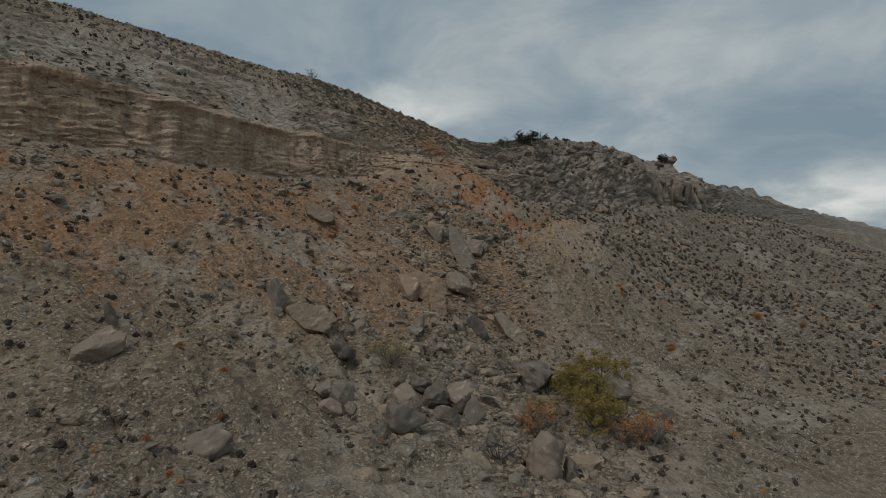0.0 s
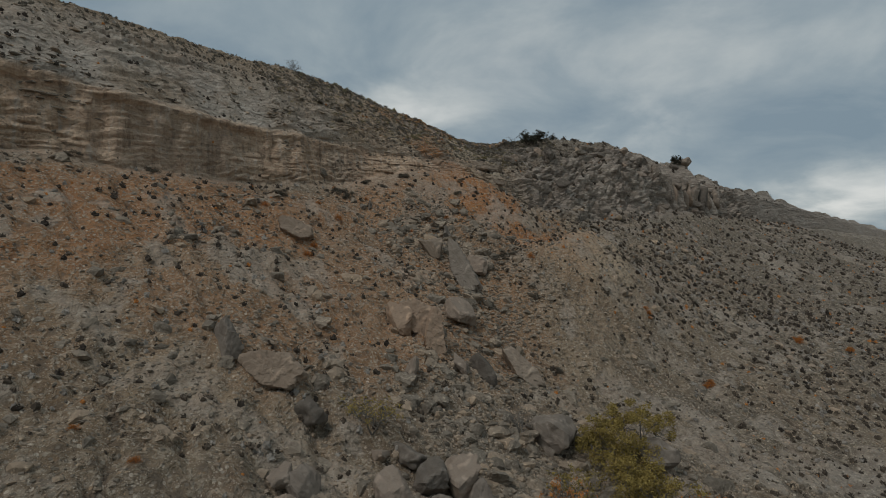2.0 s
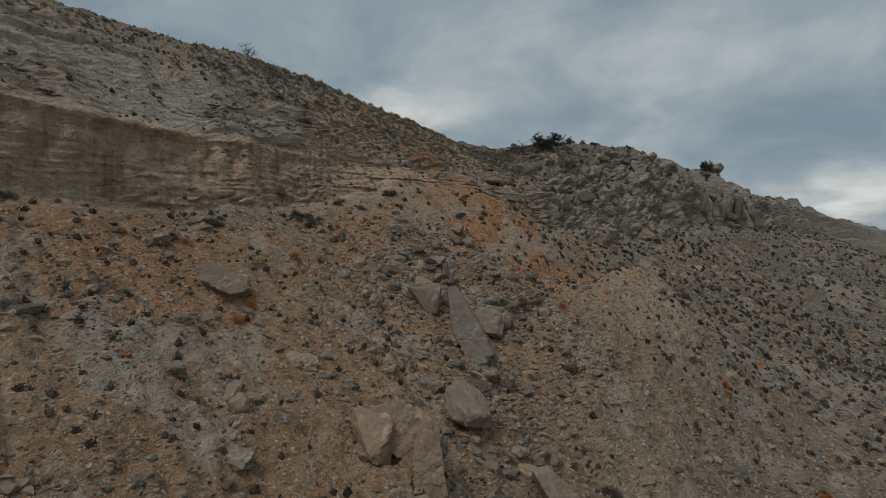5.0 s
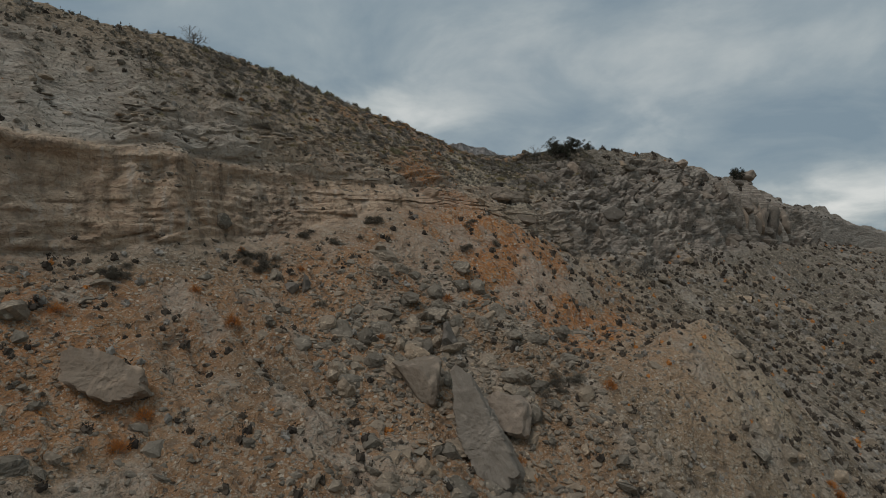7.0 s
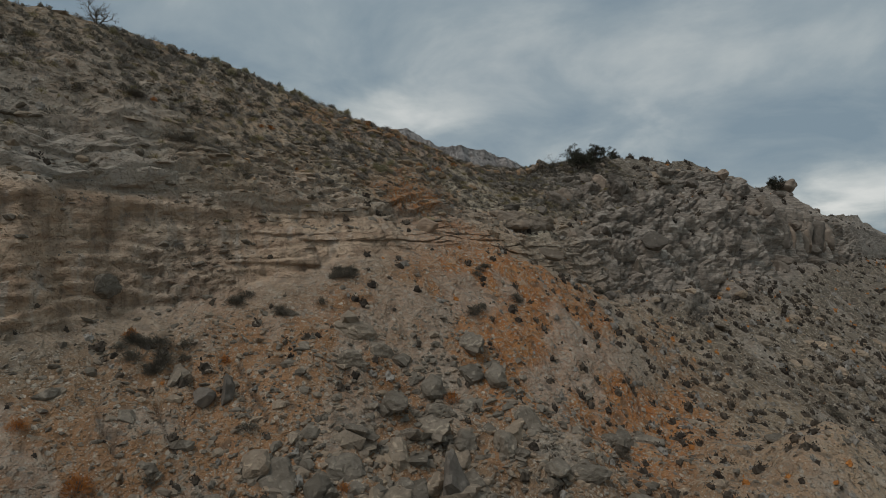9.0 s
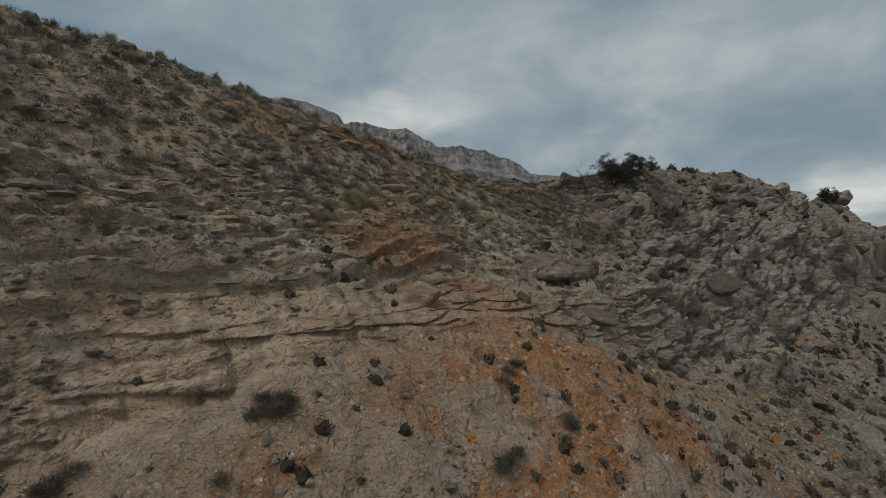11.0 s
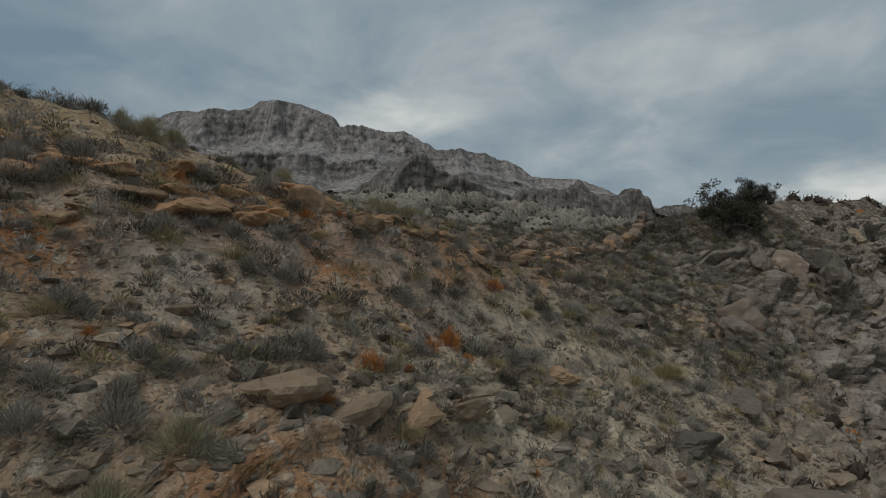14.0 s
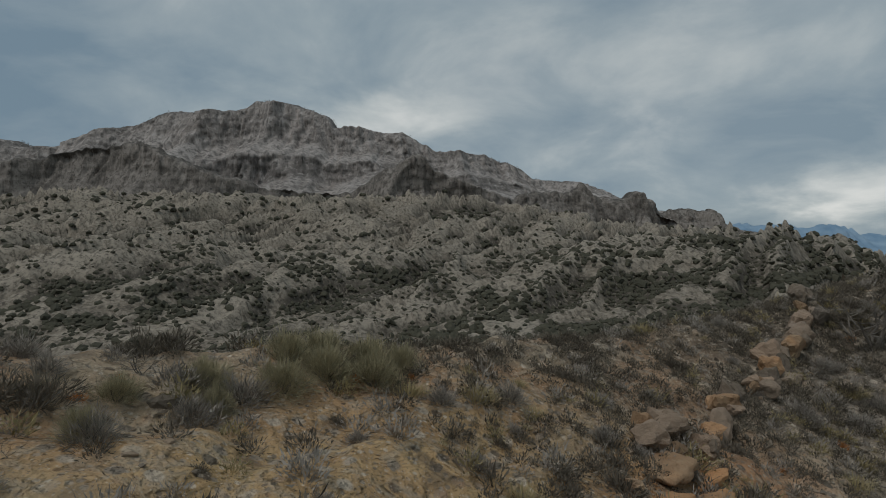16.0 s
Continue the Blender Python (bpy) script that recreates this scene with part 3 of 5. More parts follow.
    dz += push * 0.45
    # ribs of the knob, parted by clefts
    ribs = ribbed * step(k, 4.75, 5.1) * (1 - step(k, 6.9, 7.6))
    phase = u / 4.4 + 0.5 * value_noise(u / 9, lean / 12, 0, 99) + 0.03 * lean
    cleft = np.abs(phase - np.round(phase))
    dv -= ribs * (3.4 * np.sqrt(np.clip(cleft * 2, 0, 1)) - 2.4 + 1.2 * value_noise(np.round(phase + 0.5), lean / 9, 0, 98))
    # broken skyline along the far crest
    dz += step(u, 120, 135) * step(k, 6.4, 7.8) * (1 - step(k, 8.6, 9.4)) * (1.3 * fbm(u / 11, 0 * u, 0, 4, 101) + 0.3)
    dz += (2.4 * np.exp(-(((u - 169) / 4) ** 2)) + 2.2 * np.exp(-(((u - 250) / np.where(u < 250, 9, 2.5)) ** 2))) * step(k, 6.2, 7.5) * (1 - step(k, 8.2, 9))
    u2, v2, z2 = u + du, v + dv, z + dz
    x, y = place(u2, v2)
    # soils
    n1 = fbm(u / 9, v / 9, 0, 4, 201)
    n2 = fbm(u / 3, v / 3, 0, 3, 211)

    def spot(cu, cv, ru, rv):
        return 1 - step(np.hypot((u - cu) / ru, (v - cv) / rv) + 0.30 * n1 + 0.18 * n2, 0.35, 1.05)

    ochre = np.maximum.reduce([spot(72, 64, 17, 11.5), 0.55 * spot(62, 66, 22, 8), 0.65 * spot(28, 64, 26, 9), 0.32 * spot(74, 48, 12, 8), 0.65 * spot(0, 62, 24, 11), 0.5 * spot(44, 66, 18, 6), 0.40 * spot(44, 52, 34, 14)])
    ochre = np.maximum(ochre, 0.55 * layered * step(n1 + 0.6 * n2, 0.25, 0.7))
    ochre = np.maximum(ochre, 0.50 * spot(84, 84, 9, 3.0))
    ochre = np.maximum(ochre, 0.95 * spot(76, 83.0, 10, 3.2))
    ochre = np.maximum(ochre, 0.7 * spot(90, 84.0, 6, 2.6))
    ochre = np.maximum(ochre, 0.25 * spot(60, 78, 16, 6))
    ochre = np.maximum(ochre, 0.42 * upper * step(u, 48, 58) * (1 - step(u, 92, 104)) * step(n2 + 0.5 * n1, -0.1, 0.6))
    green = np.clip(0.85 * upper * step(u + 3 * n1, 88, 96) + (1 - step(v + 7 * n1, 30, 46)) * (0.55 + 0.35 * step(n1 + 0.4 * n2, -0.2, 0.4)) + step(u + 8 * n1, 82, 104) * (0.7 + 0.3 * step(u, 110, 150)) * (1 - cliff), 0, 1) * (1 - ochre)
    nose = 0.5 * spot(76, 45.5, 9, 7)
    yellow = np.maximum(spot(83, 87.5, 13, 4.6), spot(74, 86, 10, 4)) * (0.65 + 0.4 * n2)
    buff = np.maximum(nose, upper * (0.5 + 0.45 * step(n1 + 0.5 * n2, -0.3, 0.4)) * step(u, 46, 62) * (1 - step(u, 94, 104)) * (1 - 0.7 * blocky) * (1 - 0.75 * step(v, 83.5, 85.5)))
    brown = soft_edge * (1 - step(u, 74, 90)) * (0.75 + 0.4 * n1)
    rock = np.maximum.reduce([cliff * (0.85 - 0.5 * step(u, 62, 74) * (1 - step(u, 84, 95))), slab * (0.6 + 0.5 * n1), blocky * 0.95, 0.5 * layered * step(n2, -0.2, 0.3), 0.5 * step(n2 + 0.6 * n1, 0.35, 0.7) * talus, ribs])
    rock = np.maximum(rock, 0.6 * upper * step(u, 50, 60) * (1 - step(u, 88, 98)) * step(n2 - 0.4 * n1, 0.0, 0.5) * (1 - step(v, 83.5, 85)))
    rock = np.clip(rock, 0, 1)
    pale = 0.04 * cliff + 0.75 * slab * step(n1 - 0.5 * n2 + 0.25 * ledge, 0.0, 0.5) * (1 - step(k, 6.6, 7.1)) + 0.5 * np.exp(-(((k - 6.04) / 0.05) ** 2)) * (1 - step(u, 60, 80)) + 0.5 * blocky * step(who2 + n2 * 0.3, 0.6, 0.9)
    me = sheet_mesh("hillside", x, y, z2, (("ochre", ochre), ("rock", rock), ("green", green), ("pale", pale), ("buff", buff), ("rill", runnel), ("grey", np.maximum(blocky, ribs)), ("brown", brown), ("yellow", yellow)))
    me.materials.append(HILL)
    ob = tagged(new("ground_hillside", me), "eroded hillside of tan talus, ochre soil and grey sandstone ledges", "hillside", "", "structure")
    return ob, us, v2, z2


HILLSIDE, HILL_U, HILL_V, HILL_Z = build_hill()


def ground(u, v):
    """Height of the hill at strike place u, v."""
    c = int(np.clip(np.searchsorted(HILL_U, u), 1, len(HILL_U) - 1))
    if abs(HILL_U[c - 1] - u) < abs(HILL_U[c] - u):
        c -= 1
    return float(np.interp(v, np.maximum.accumulate(HILL_V[:, c]), HILL_Z[:, c]))


HILL_RUN = np.maximum.accumulate(HILL_V, axis=0)


def spots_on_hill(u, v, sink, size, turn, kind, tilt):
    """Many places on the hill as rows of x, y, z, scale, turn, variant, tilt."""
    c = np.clip(np.searchsorted(HILL_U, u), 1, len(HILL_U) - 1)
    c = np.where(np.abs(HILL_U[c - 1] - u) < np.abs(HILL_U[c] - u), c - 1, c)
    z = np.zeros(len(u))
    for col in np.unique(c):
        there = c == col
        z[there] = np.interp(v[there], HILL_RUN[:, col], HILL_Z[:, col])
    x, y = place(u, v)
    return np.stack([x, y, z - sink, size, turn, kind, tilt], 1)


def on_hill(u, v, sink=0.0):
    x, y = place(u, v)
    return Vector((x, y, ground(u, v) - sink))

# ---- far ground: badlands, fin wall, mesa ----
FAR_EYE = 114.0


def build_badlands():
    # a fan of rows and columns, finest nearby
    r = np.geomspace(40, 690, 330)[:, None] + np.zeros((1, 620))
    x = np.linspace(-1.1, 1.1, 620)[None, :] * (r + 60)
    y = FAR_EYE + r
    base = glide(r, (30, 90, 150, 200, 260, 330, 400, 530, 620, 720), (10, 14, 20, 25, 40, 50, 56, 68, 70, 56))
    # the hills stand higher on both flanks of the wash
    base = base + 14 * step(np.abs(x + 10) / r, 0.18, 0.62) * step(r, 150, 260) * (1 - 0.55 * step(r, 420, 560)) * np.where(x > 0, 0.75, 1.0)
    base = base - 22 * step(x / r, 0.30, 0.7) * step(r, 330, 520) - 45 * step(x / r, 0.62, 1.05)
    base = base + 34 * step(r, 340, 540) * (1 - step(x / r, 0.0, 0.45)) - 30 * step(r, 560, 680)
    a, c = x * 0.75 - y * 0.66, x * 0.66 + y * 0.75
    warp = 9 * fbm(x / 60, y / 60, 0, 3, 301)
    comb = ridged((a + warp) / 19, (c + 0.5 * warp) / 100, 2, 311, 0.45)
    lumps = fbm(a / 12, c / 20, 0, 2, 321, 0.5)
    comb = (comb - comb.mean()) / comb.std()
    side = ridged((c + 6 * value_noise(a / 9, c / 9, 0, 312)) / 15, a / 30, 2, 313, 0.5)
    relief = (3.8 * comb + 2.4 * lumps + 1.2 * side) * (0.25 * step(r, 60, 150) + 0.75 * step(r, 170, 280)) * (1 + 0.5 * step(r, 300, 500))
    z = base + relief + 0.9 * fbm(x / 7, y / 7, 0, 2, 351) * step(r, 60, 150)
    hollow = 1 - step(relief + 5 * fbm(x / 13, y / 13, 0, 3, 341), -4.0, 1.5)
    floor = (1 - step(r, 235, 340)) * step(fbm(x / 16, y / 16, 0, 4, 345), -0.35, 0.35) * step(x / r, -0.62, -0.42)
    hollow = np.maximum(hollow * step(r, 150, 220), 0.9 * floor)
    # ground coloured darker in the hollows where scrub grows, paler on ridge tops
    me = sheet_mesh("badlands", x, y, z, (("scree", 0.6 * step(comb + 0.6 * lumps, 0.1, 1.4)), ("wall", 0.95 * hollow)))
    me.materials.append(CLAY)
    ob = tagged(new("ground_badlands", me), "grey-buff badland hills cut by gullies with dark scrub", "badlands", "", "structure")
    return ob, x, y, z, hollow


_, BAD_X, BAD_Y, BAD_Z, BAD_HOLLOW = build_badlands()


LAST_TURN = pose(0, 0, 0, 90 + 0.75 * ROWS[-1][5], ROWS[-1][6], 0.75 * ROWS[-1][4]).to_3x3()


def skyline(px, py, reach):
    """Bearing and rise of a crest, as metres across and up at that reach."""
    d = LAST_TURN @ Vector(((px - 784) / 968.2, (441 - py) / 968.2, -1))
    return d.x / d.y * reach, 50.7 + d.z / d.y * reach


def range_sheet(name, crest, reach, foot_z, foot_run, back_run, flute, seed, label, rows=90):
    """A long cliff: scree apron, fluted wall, crest and back slope, along a crest of bearings."""
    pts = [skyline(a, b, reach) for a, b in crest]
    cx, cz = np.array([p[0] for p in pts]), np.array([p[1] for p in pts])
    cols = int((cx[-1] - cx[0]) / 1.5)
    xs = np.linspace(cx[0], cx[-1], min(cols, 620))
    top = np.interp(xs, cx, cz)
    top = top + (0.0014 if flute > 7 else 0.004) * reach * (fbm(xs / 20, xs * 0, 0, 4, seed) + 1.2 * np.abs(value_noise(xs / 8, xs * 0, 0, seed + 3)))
    s = np.linspace(0, 1, rows)[:, None]
    # profile: apron, lower wall, scree bench, upper wall, rim, back slope
    steep = flute > 7
    up = np.interp(s, (0, 0.22, 0.40, 0.52, 0.82, 0.86, 1.0), (0, 0.26, 0.46, 0.60, 0.96, 1.0, 0.5) if steep else (0, 0.22, 0.36, 0.50, 0.97, 1.0, 0.4))
    run = np.interp(s, (0, 0.22, 0.40, 0.52, 0.82, 0.86, 1.0), (0, 0.46, 0.54, 0.76, 0.94, 1.0, 1.0 + back_run / foot_run) if steep else (0, 0.6, 0.78, 0.88, 0.98, 1.0, 1.0 + back_run / foot_run))
    x = np.broadcast_to(xs, (rows, len(xs))).copy()
    foot = np.minimum(foot_z + 10 * fbm(xs / 90, xs * 0, 0, 3, seed + 5), np.maximum(top - 70, -10))
    z = foot + up * np.maximum(top - foot, 5)
    y = FAR_EYE + reach - foot_run * (1 - run) + 0 * x
    front = 1 - step(s, 0.80, 0.86)
    low_wall = step(s, 0.20, 0.24) * (1 - step(s, 0.38, 0.43)) + 0 * x
    high_wall = step(s, 0.50, 0.55) * (1 - step(s, 0.81, 0.86)) + 0 * x
    apron = 1 - step(s, 0.18, 0.26) + 0 * x
    bench = step(s, 0.38, 0.43) * (1 - step(s, 0.50, 0.56)) + 0 * x
    # buttresses, spurs on the screes, sharp flutes on the walls
    y = y - front * 34 * reach / 900 * ridged(x / 150, s * 0.6, 2, seed + 7)
    spur = ridged(x / 42 + 0.10 * value_noise(x / 60, s * 3, 0, seed), s * 0.9, 3, seed + 13, 0.6)
    y = y - (apron * 1.6 + bench * 1.6 + 0.5 * (low_wall + high_wall)) * flute * 0.8 * spur
    sharp = np.abs(value_noise(x / 9 + 1.2 * value_noise(x / 35, s * 5, 0, seed + 2), s * 4, 0, seed + 11)) + 0.6 * np.abs(value_noise(x / 4.5 + 0.8 * value_noise(x / 12, s * 9, 0, seed + 4), s * 8, 0, seed + 12))
    y = y + (high_wall + 0.8 * low_wall + 0.25 * bench) * flute * 1.15 * (0.5 - sharp) * (0.6 + 0.8 * value_noise(x / 50, s * 6, 0, seed + 41))
    y = y - front * flute * 0.38 * fbm(x / 16, z / 22, 0, 4, seed + 43, 0.6)
    bedding = z / 13 + 0.5 * fbm(x / 90, s * 0, 0, 3, seed + 17)
    tread = bedding - np.floor(bedding)
    y = y - (high_wall + low_wall + 0.5 * bench) * flute * 0.20 * (step(tread, 0, 0.25) - tread)
    z = z + 0.8 * fbm(x / 12, s * 20, 0, 3, seed + 19) * (reach / 900) * front
    # wall flutes paled in colour for contrast; spurs pale, lower wall and rim dark
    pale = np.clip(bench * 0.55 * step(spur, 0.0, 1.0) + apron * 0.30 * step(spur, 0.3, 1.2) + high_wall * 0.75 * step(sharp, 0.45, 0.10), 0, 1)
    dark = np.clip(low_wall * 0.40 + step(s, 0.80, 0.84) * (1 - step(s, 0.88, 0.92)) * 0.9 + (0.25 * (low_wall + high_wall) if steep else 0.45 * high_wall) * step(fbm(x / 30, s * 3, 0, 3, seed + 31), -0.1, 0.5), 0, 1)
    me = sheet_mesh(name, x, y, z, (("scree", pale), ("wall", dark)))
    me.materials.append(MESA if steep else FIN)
    return tagged(new(name, me), label, "mesa", "", "structure")


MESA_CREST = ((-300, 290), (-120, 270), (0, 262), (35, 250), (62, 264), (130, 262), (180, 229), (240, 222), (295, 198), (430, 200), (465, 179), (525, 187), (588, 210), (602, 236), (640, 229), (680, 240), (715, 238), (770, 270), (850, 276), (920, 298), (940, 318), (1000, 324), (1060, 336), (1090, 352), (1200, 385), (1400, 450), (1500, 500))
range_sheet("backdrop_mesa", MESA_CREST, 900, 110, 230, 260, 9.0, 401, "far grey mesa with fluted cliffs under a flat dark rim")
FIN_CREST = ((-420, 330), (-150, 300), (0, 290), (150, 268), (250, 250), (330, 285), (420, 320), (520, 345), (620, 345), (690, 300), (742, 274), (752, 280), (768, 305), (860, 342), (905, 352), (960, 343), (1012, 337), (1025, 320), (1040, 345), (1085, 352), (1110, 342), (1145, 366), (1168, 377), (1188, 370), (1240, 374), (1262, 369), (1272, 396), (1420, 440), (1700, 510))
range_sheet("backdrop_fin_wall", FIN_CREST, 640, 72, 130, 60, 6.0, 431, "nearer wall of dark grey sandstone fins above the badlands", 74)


def blue_mountains():
    m, t, b = material("distant_haze_blue")
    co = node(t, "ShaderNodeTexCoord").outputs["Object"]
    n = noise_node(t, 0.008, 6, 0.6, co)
    # blue of the distant haze mixed into the base colour
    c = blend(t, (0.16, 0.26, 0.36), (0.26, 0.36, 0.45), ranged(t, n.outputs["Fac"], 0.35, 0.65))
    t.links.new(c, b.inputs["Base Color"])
    xs = np.linspace(300, 4300, 300)
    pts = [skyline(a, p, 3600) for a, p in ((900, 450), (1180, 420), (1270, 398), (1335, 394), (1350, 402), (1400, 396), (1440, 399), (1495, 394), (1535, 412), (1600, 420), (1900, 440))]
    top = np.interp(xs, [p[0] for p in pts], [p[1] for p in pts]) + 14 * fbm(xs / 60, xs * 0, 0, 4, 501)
    s = np.linspace(0, 1, 30)[:, None]
    x = np.broadcast_to(xs, (30, 300)).copy()
    z = -20 + np.interp(s, (0, 0.7, 1), (0, 1, 0.3)) * (top + 20)
    y = FAR_EYE + 3300 + 500 * s + 40 * ridged(x / 160, z / 200, 3, 511)
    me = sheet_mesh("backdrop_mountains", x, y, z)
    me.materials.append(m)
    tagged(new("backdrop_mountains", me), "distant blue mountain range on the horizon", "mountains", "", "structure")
    # the plain that reaches the horizon
    xs = np.linspace(-4500, 4500, 40)
    x, y = np.meshgrid(xs, np.linspace(-4500, 4500, 40))
    me = sheet_mesh("ground_plain", x, y, -8 + 0 * x, (("green", 0.6 + 0 * x),))
    me.materials.append(HILL)
    tagged(new("ground_plain", me), "gravelly desert plain round the hills", "plain", "", "structure")


blue_mountains()

# ---- rocks ----


def ball(level):
    bm = bmesh.new()
    bmesh.ops.create_icosphere(bm, subdivisions=level, radius=1)
    co = np.array([v.co for v in bm.verts])
    faces = np.array([[v.index for v in f.verts] for f in bm.faces])
    bm.free()
    return co / np.linalg.norm(co, axis=1)[:, None], faces


BALLS = {n: ball(n) for n in (1, 2, 3, 4, 5)}


def rock_shape(seed, level, size, planes=11, worn=0.10, lumps=0.05, outline=None):
    """An angular broken block: uneven half-spaces cut from a ball, edges worn, faces rough."""
    rng = np.random.default_rng(seed)
    d, faces = BALLS[level]
    n = rng.normal(size=(planes + 5, 3))
    n /= np.linalg.norm(n, axis=1)[:, None]
    h = rng.uniform(0.50, 1.0, len(n))
    if outline:
        # flat faces along a drawn outline, front and back
        p = np.array(outline, float)
        q = np.roll(p, -1, axis=0)
        e = q - p
        n = np.stack([-e[:, 1], 0.12 * rng.normal(size=len(p)), e[:, 0]], 1)
        n /= np.linalg.norm(n, axis=1)[:, None]
        mid = (p + q) / 2
        h = n[:, 0] * mid[:, 0] + n[:, 2] * mid[:, 1]
        n, h = np.where(h[:, None] < 0, -n, n), np.abs(h)
        n = np.concatenate([n, [(0.10, -0.99, 0.08), (-0.1, 0.99, 0)]])
        h = np.concatenate([h, [0.75, 0.9]])
    dots = np.maximum(d @ n.T, 1e-3) / h
    p = 1.0 / max(worn, 0.02)
    r = 1.0 / (np.sum(dots**p, axis=1) ** (1 / p))
    r = np.minimum(r, 1.25 if outline is None else 9.0)
    co = d * r[:, None]
    if lumps:
        a, b, c = co[:, 0] * 1.9 + seed, co[:, 1] * 1.9, co[:, 2] * 1.9
        chips = np.abs(fbm(a * 1.7, b * 1.7, c * 1.7, 3, seed % 89))
        co = co * (1 + 1.6 * lumps * fbm(a, b, c, 4, seed % 97) - 1.3 * lumps * chips)[:, None]
    return co * np.asarray(size), faces


def raw_mesh(name, co, faces, mat, smooth=False):
    me = bpy.data.meshes.new(name)
    n = faces.shape[1]
    me.vertices.add(len(co))
    me.vertices.foreach_set("co", np.ascontiguousarray(co, np.float32).ravel())
    me.loops.add(faces.size)
    me.loops.foreach_set("vertex_index", np.ascontiguousarray(faces, np.int32).ravel())
    me.polygons.add(len(faces))
    me.polygons.foreach_set("loop_start", np.arange(0, faces.size, n, dtype=np.int32))
    me.polygons.foreach_set("use_smooth", np.full(len(faces), smooth))
    me.update(calc_edges=True)
    me.materials.append(mat)
    return me


def boulder(u, v, size, turn=(0, 0, 0), seed=1, mat=None, label="", name="boulder", sink=0.3, worn=0.03, group="fallen boulders"):
    co, faces = rock_shape(seed, 3 if name == "rock_block" else 4, size, 7, worn, 0.05 if worn < 0.06 else 0.09)
    ob = new(name, raw_mesh(name, co, faces, mat or ROCK, worn > 0.1))
    ob.matrix_world = Matrix.Translation(on_hill(u, v) + Vector((0, 0, size[2] * (1 - 2 * sink)))) @ pose(0, 0, 0, *turn)
    return tagged(ob, label or "angular grey-brown sandstone boulder lying on the talus", "boulder", group)


def slab(u, v, outline, turn, seed, mat, label, rise=0.5):
    """A clean-faced slab with a drawn outline, leaning on the slope."""
    co, faces = rock_shape(seed, 5, (1, 1, 1), 0, 0.03, 0.05, outline)
    ob = new("rock_slab", raw_mesh("rock_slab", co, faces, mat))
    ob.matrix_world = Matrix.Translation(on_hill(u, v) + Vector((0, 0, rise))) @ pose(0, 0, 0, *turn)
    return tagged(ob, label, "boulder", "fallen boulders")


def rock(u, v, half_width, half_height, lean, look_of, seed):
    """A boulder by its half width and half height; lean: degrees by which its top tips to the downhill side."""
    label, mat, worn = {
        "": ("angular grey-brown sandstone boulder lying on the talus", ROCK, 0.03),
        "rusty": ("rust-streaked brown sandstone boulder on the slope", RUST if u < 90 and v > 78 else BROWN, 0.03),
        "dark": ("dark brown angular sandstone boulder among scree", BROWN, 0.03),
        "pale": ("pale grey angular sandstone boulder among scree", ROCK, 0.05),
        "round": ("rounded grey sandstone boulder bedded in the slope", ROCK, 0.12),
        "orange": ("orange-stained sandstone block on the crest slope", RUST, 0.04),
        "slab": ("long pale sandstone slab leaning down the chute", ROCK, 0.025),
    }[look_of]
    if u > 82 and v > 66:
        half_width, half_height = 0.62 * half_width, 0.62 * half_height
    slim = abs(lean) > 15
    a, c = (half_width * 1.0, half_height * 1.35) if slim else (half_width * 1.25, half_height * 1.25)
    if look_of == "slab":
        a, c = 2.3, 4.6
    boulder(u, v, (a, 0.75 * min(a, c) + 0.2, c), (-22, lean, 25 * math.sin(seed)), seed, mat, label, "boulder", 0.30, worn)


slab(26.5, 43.4, ((-2.2, 1.3), (-0.4, 1.7), (1.6, 0.9), (2.3, -0.6), (1.2, -1.7), (-0.6, -1.0)), (-22, -10, 10), 11, BROWN, "broad rust-brown sandstone block on the slope", 0.8)
rock(24.6, 45.9, 1.06, 1.03, -20, "", 12)
slab(43.7, 47.3, ((-1.6, 1.5), (0.2, 1.9), (1.9, 0.7), (2.0, -1.4), (0.3, -2.2), (-1.3, -0.6)), (-20, -12, 14), 13, BROWN, "broad brown sandstone block among the boulders", 0.9)
rock(41.9, 47.7, 1.24, 1.51, -30, "rusty", 14)
slab(43.6, 44.5, ((-0.2, 2.6), (0.5, 2.3), (0.9, -0.4), (1.1, -1.9), (-0.9, -2.2), (-0.8, 0.6)), (-14, 4, 10), 15, BROWN, "upright brown sandstone pillar among the boulders", 1.1)
rock(50.2, 47.0, 1.57, 1.48, -25, "", 16)
slab(56.0, 52.6, ((-0.6, 3.9), (0.4, 3.6), (1.1, 0.6), (1.6, -2.6), (0.8, -3.6), (-0.6, -2.8), (-1.25, 0.4)), (-18, -20, -8), 17, PALE, "long pale sandstone slab leaning down the chute", 1.2)
rock(59.5, 53.0, 1.24, 1.35, -12, "pale", 18)
rock(55.3, 56.9, 1.35, 1.63, -20, "dark", 19)
rock(60.0, 58.9, 0.75, 0.93, -15, "", 20)
rock(46.3, 40.7, 1.3, 1.44, -30, "", 21)
slab(52.3, 41.0, ((-1.6, 2.2), (-0.4, 2.3), (1.4, -0.2), (2.0, -1.9), (1.0, -2.3), (-0.7, -0.6)), (-18, -8, 8), 22, PALE, "long pale grey sandstone slab lying down the slope", 0.8)
rock(37.6, 41.1, 0.48, 1.05, 4, "", 23)
rock(44.0, 41.6, 0.7, 0.95, -40, "", 24)
rock(46.9, 33.4, 2.38, 1.76, -30, "", 25)
rock(49.9, 26.6, 1.68, 1.51, 0, "pale", 26)
rock(25.8, 30.3, 1.31, 1.02, -15, "round", 27)
rock(28.1, 32.1, 0.99, 1.12, -35, "", 28)
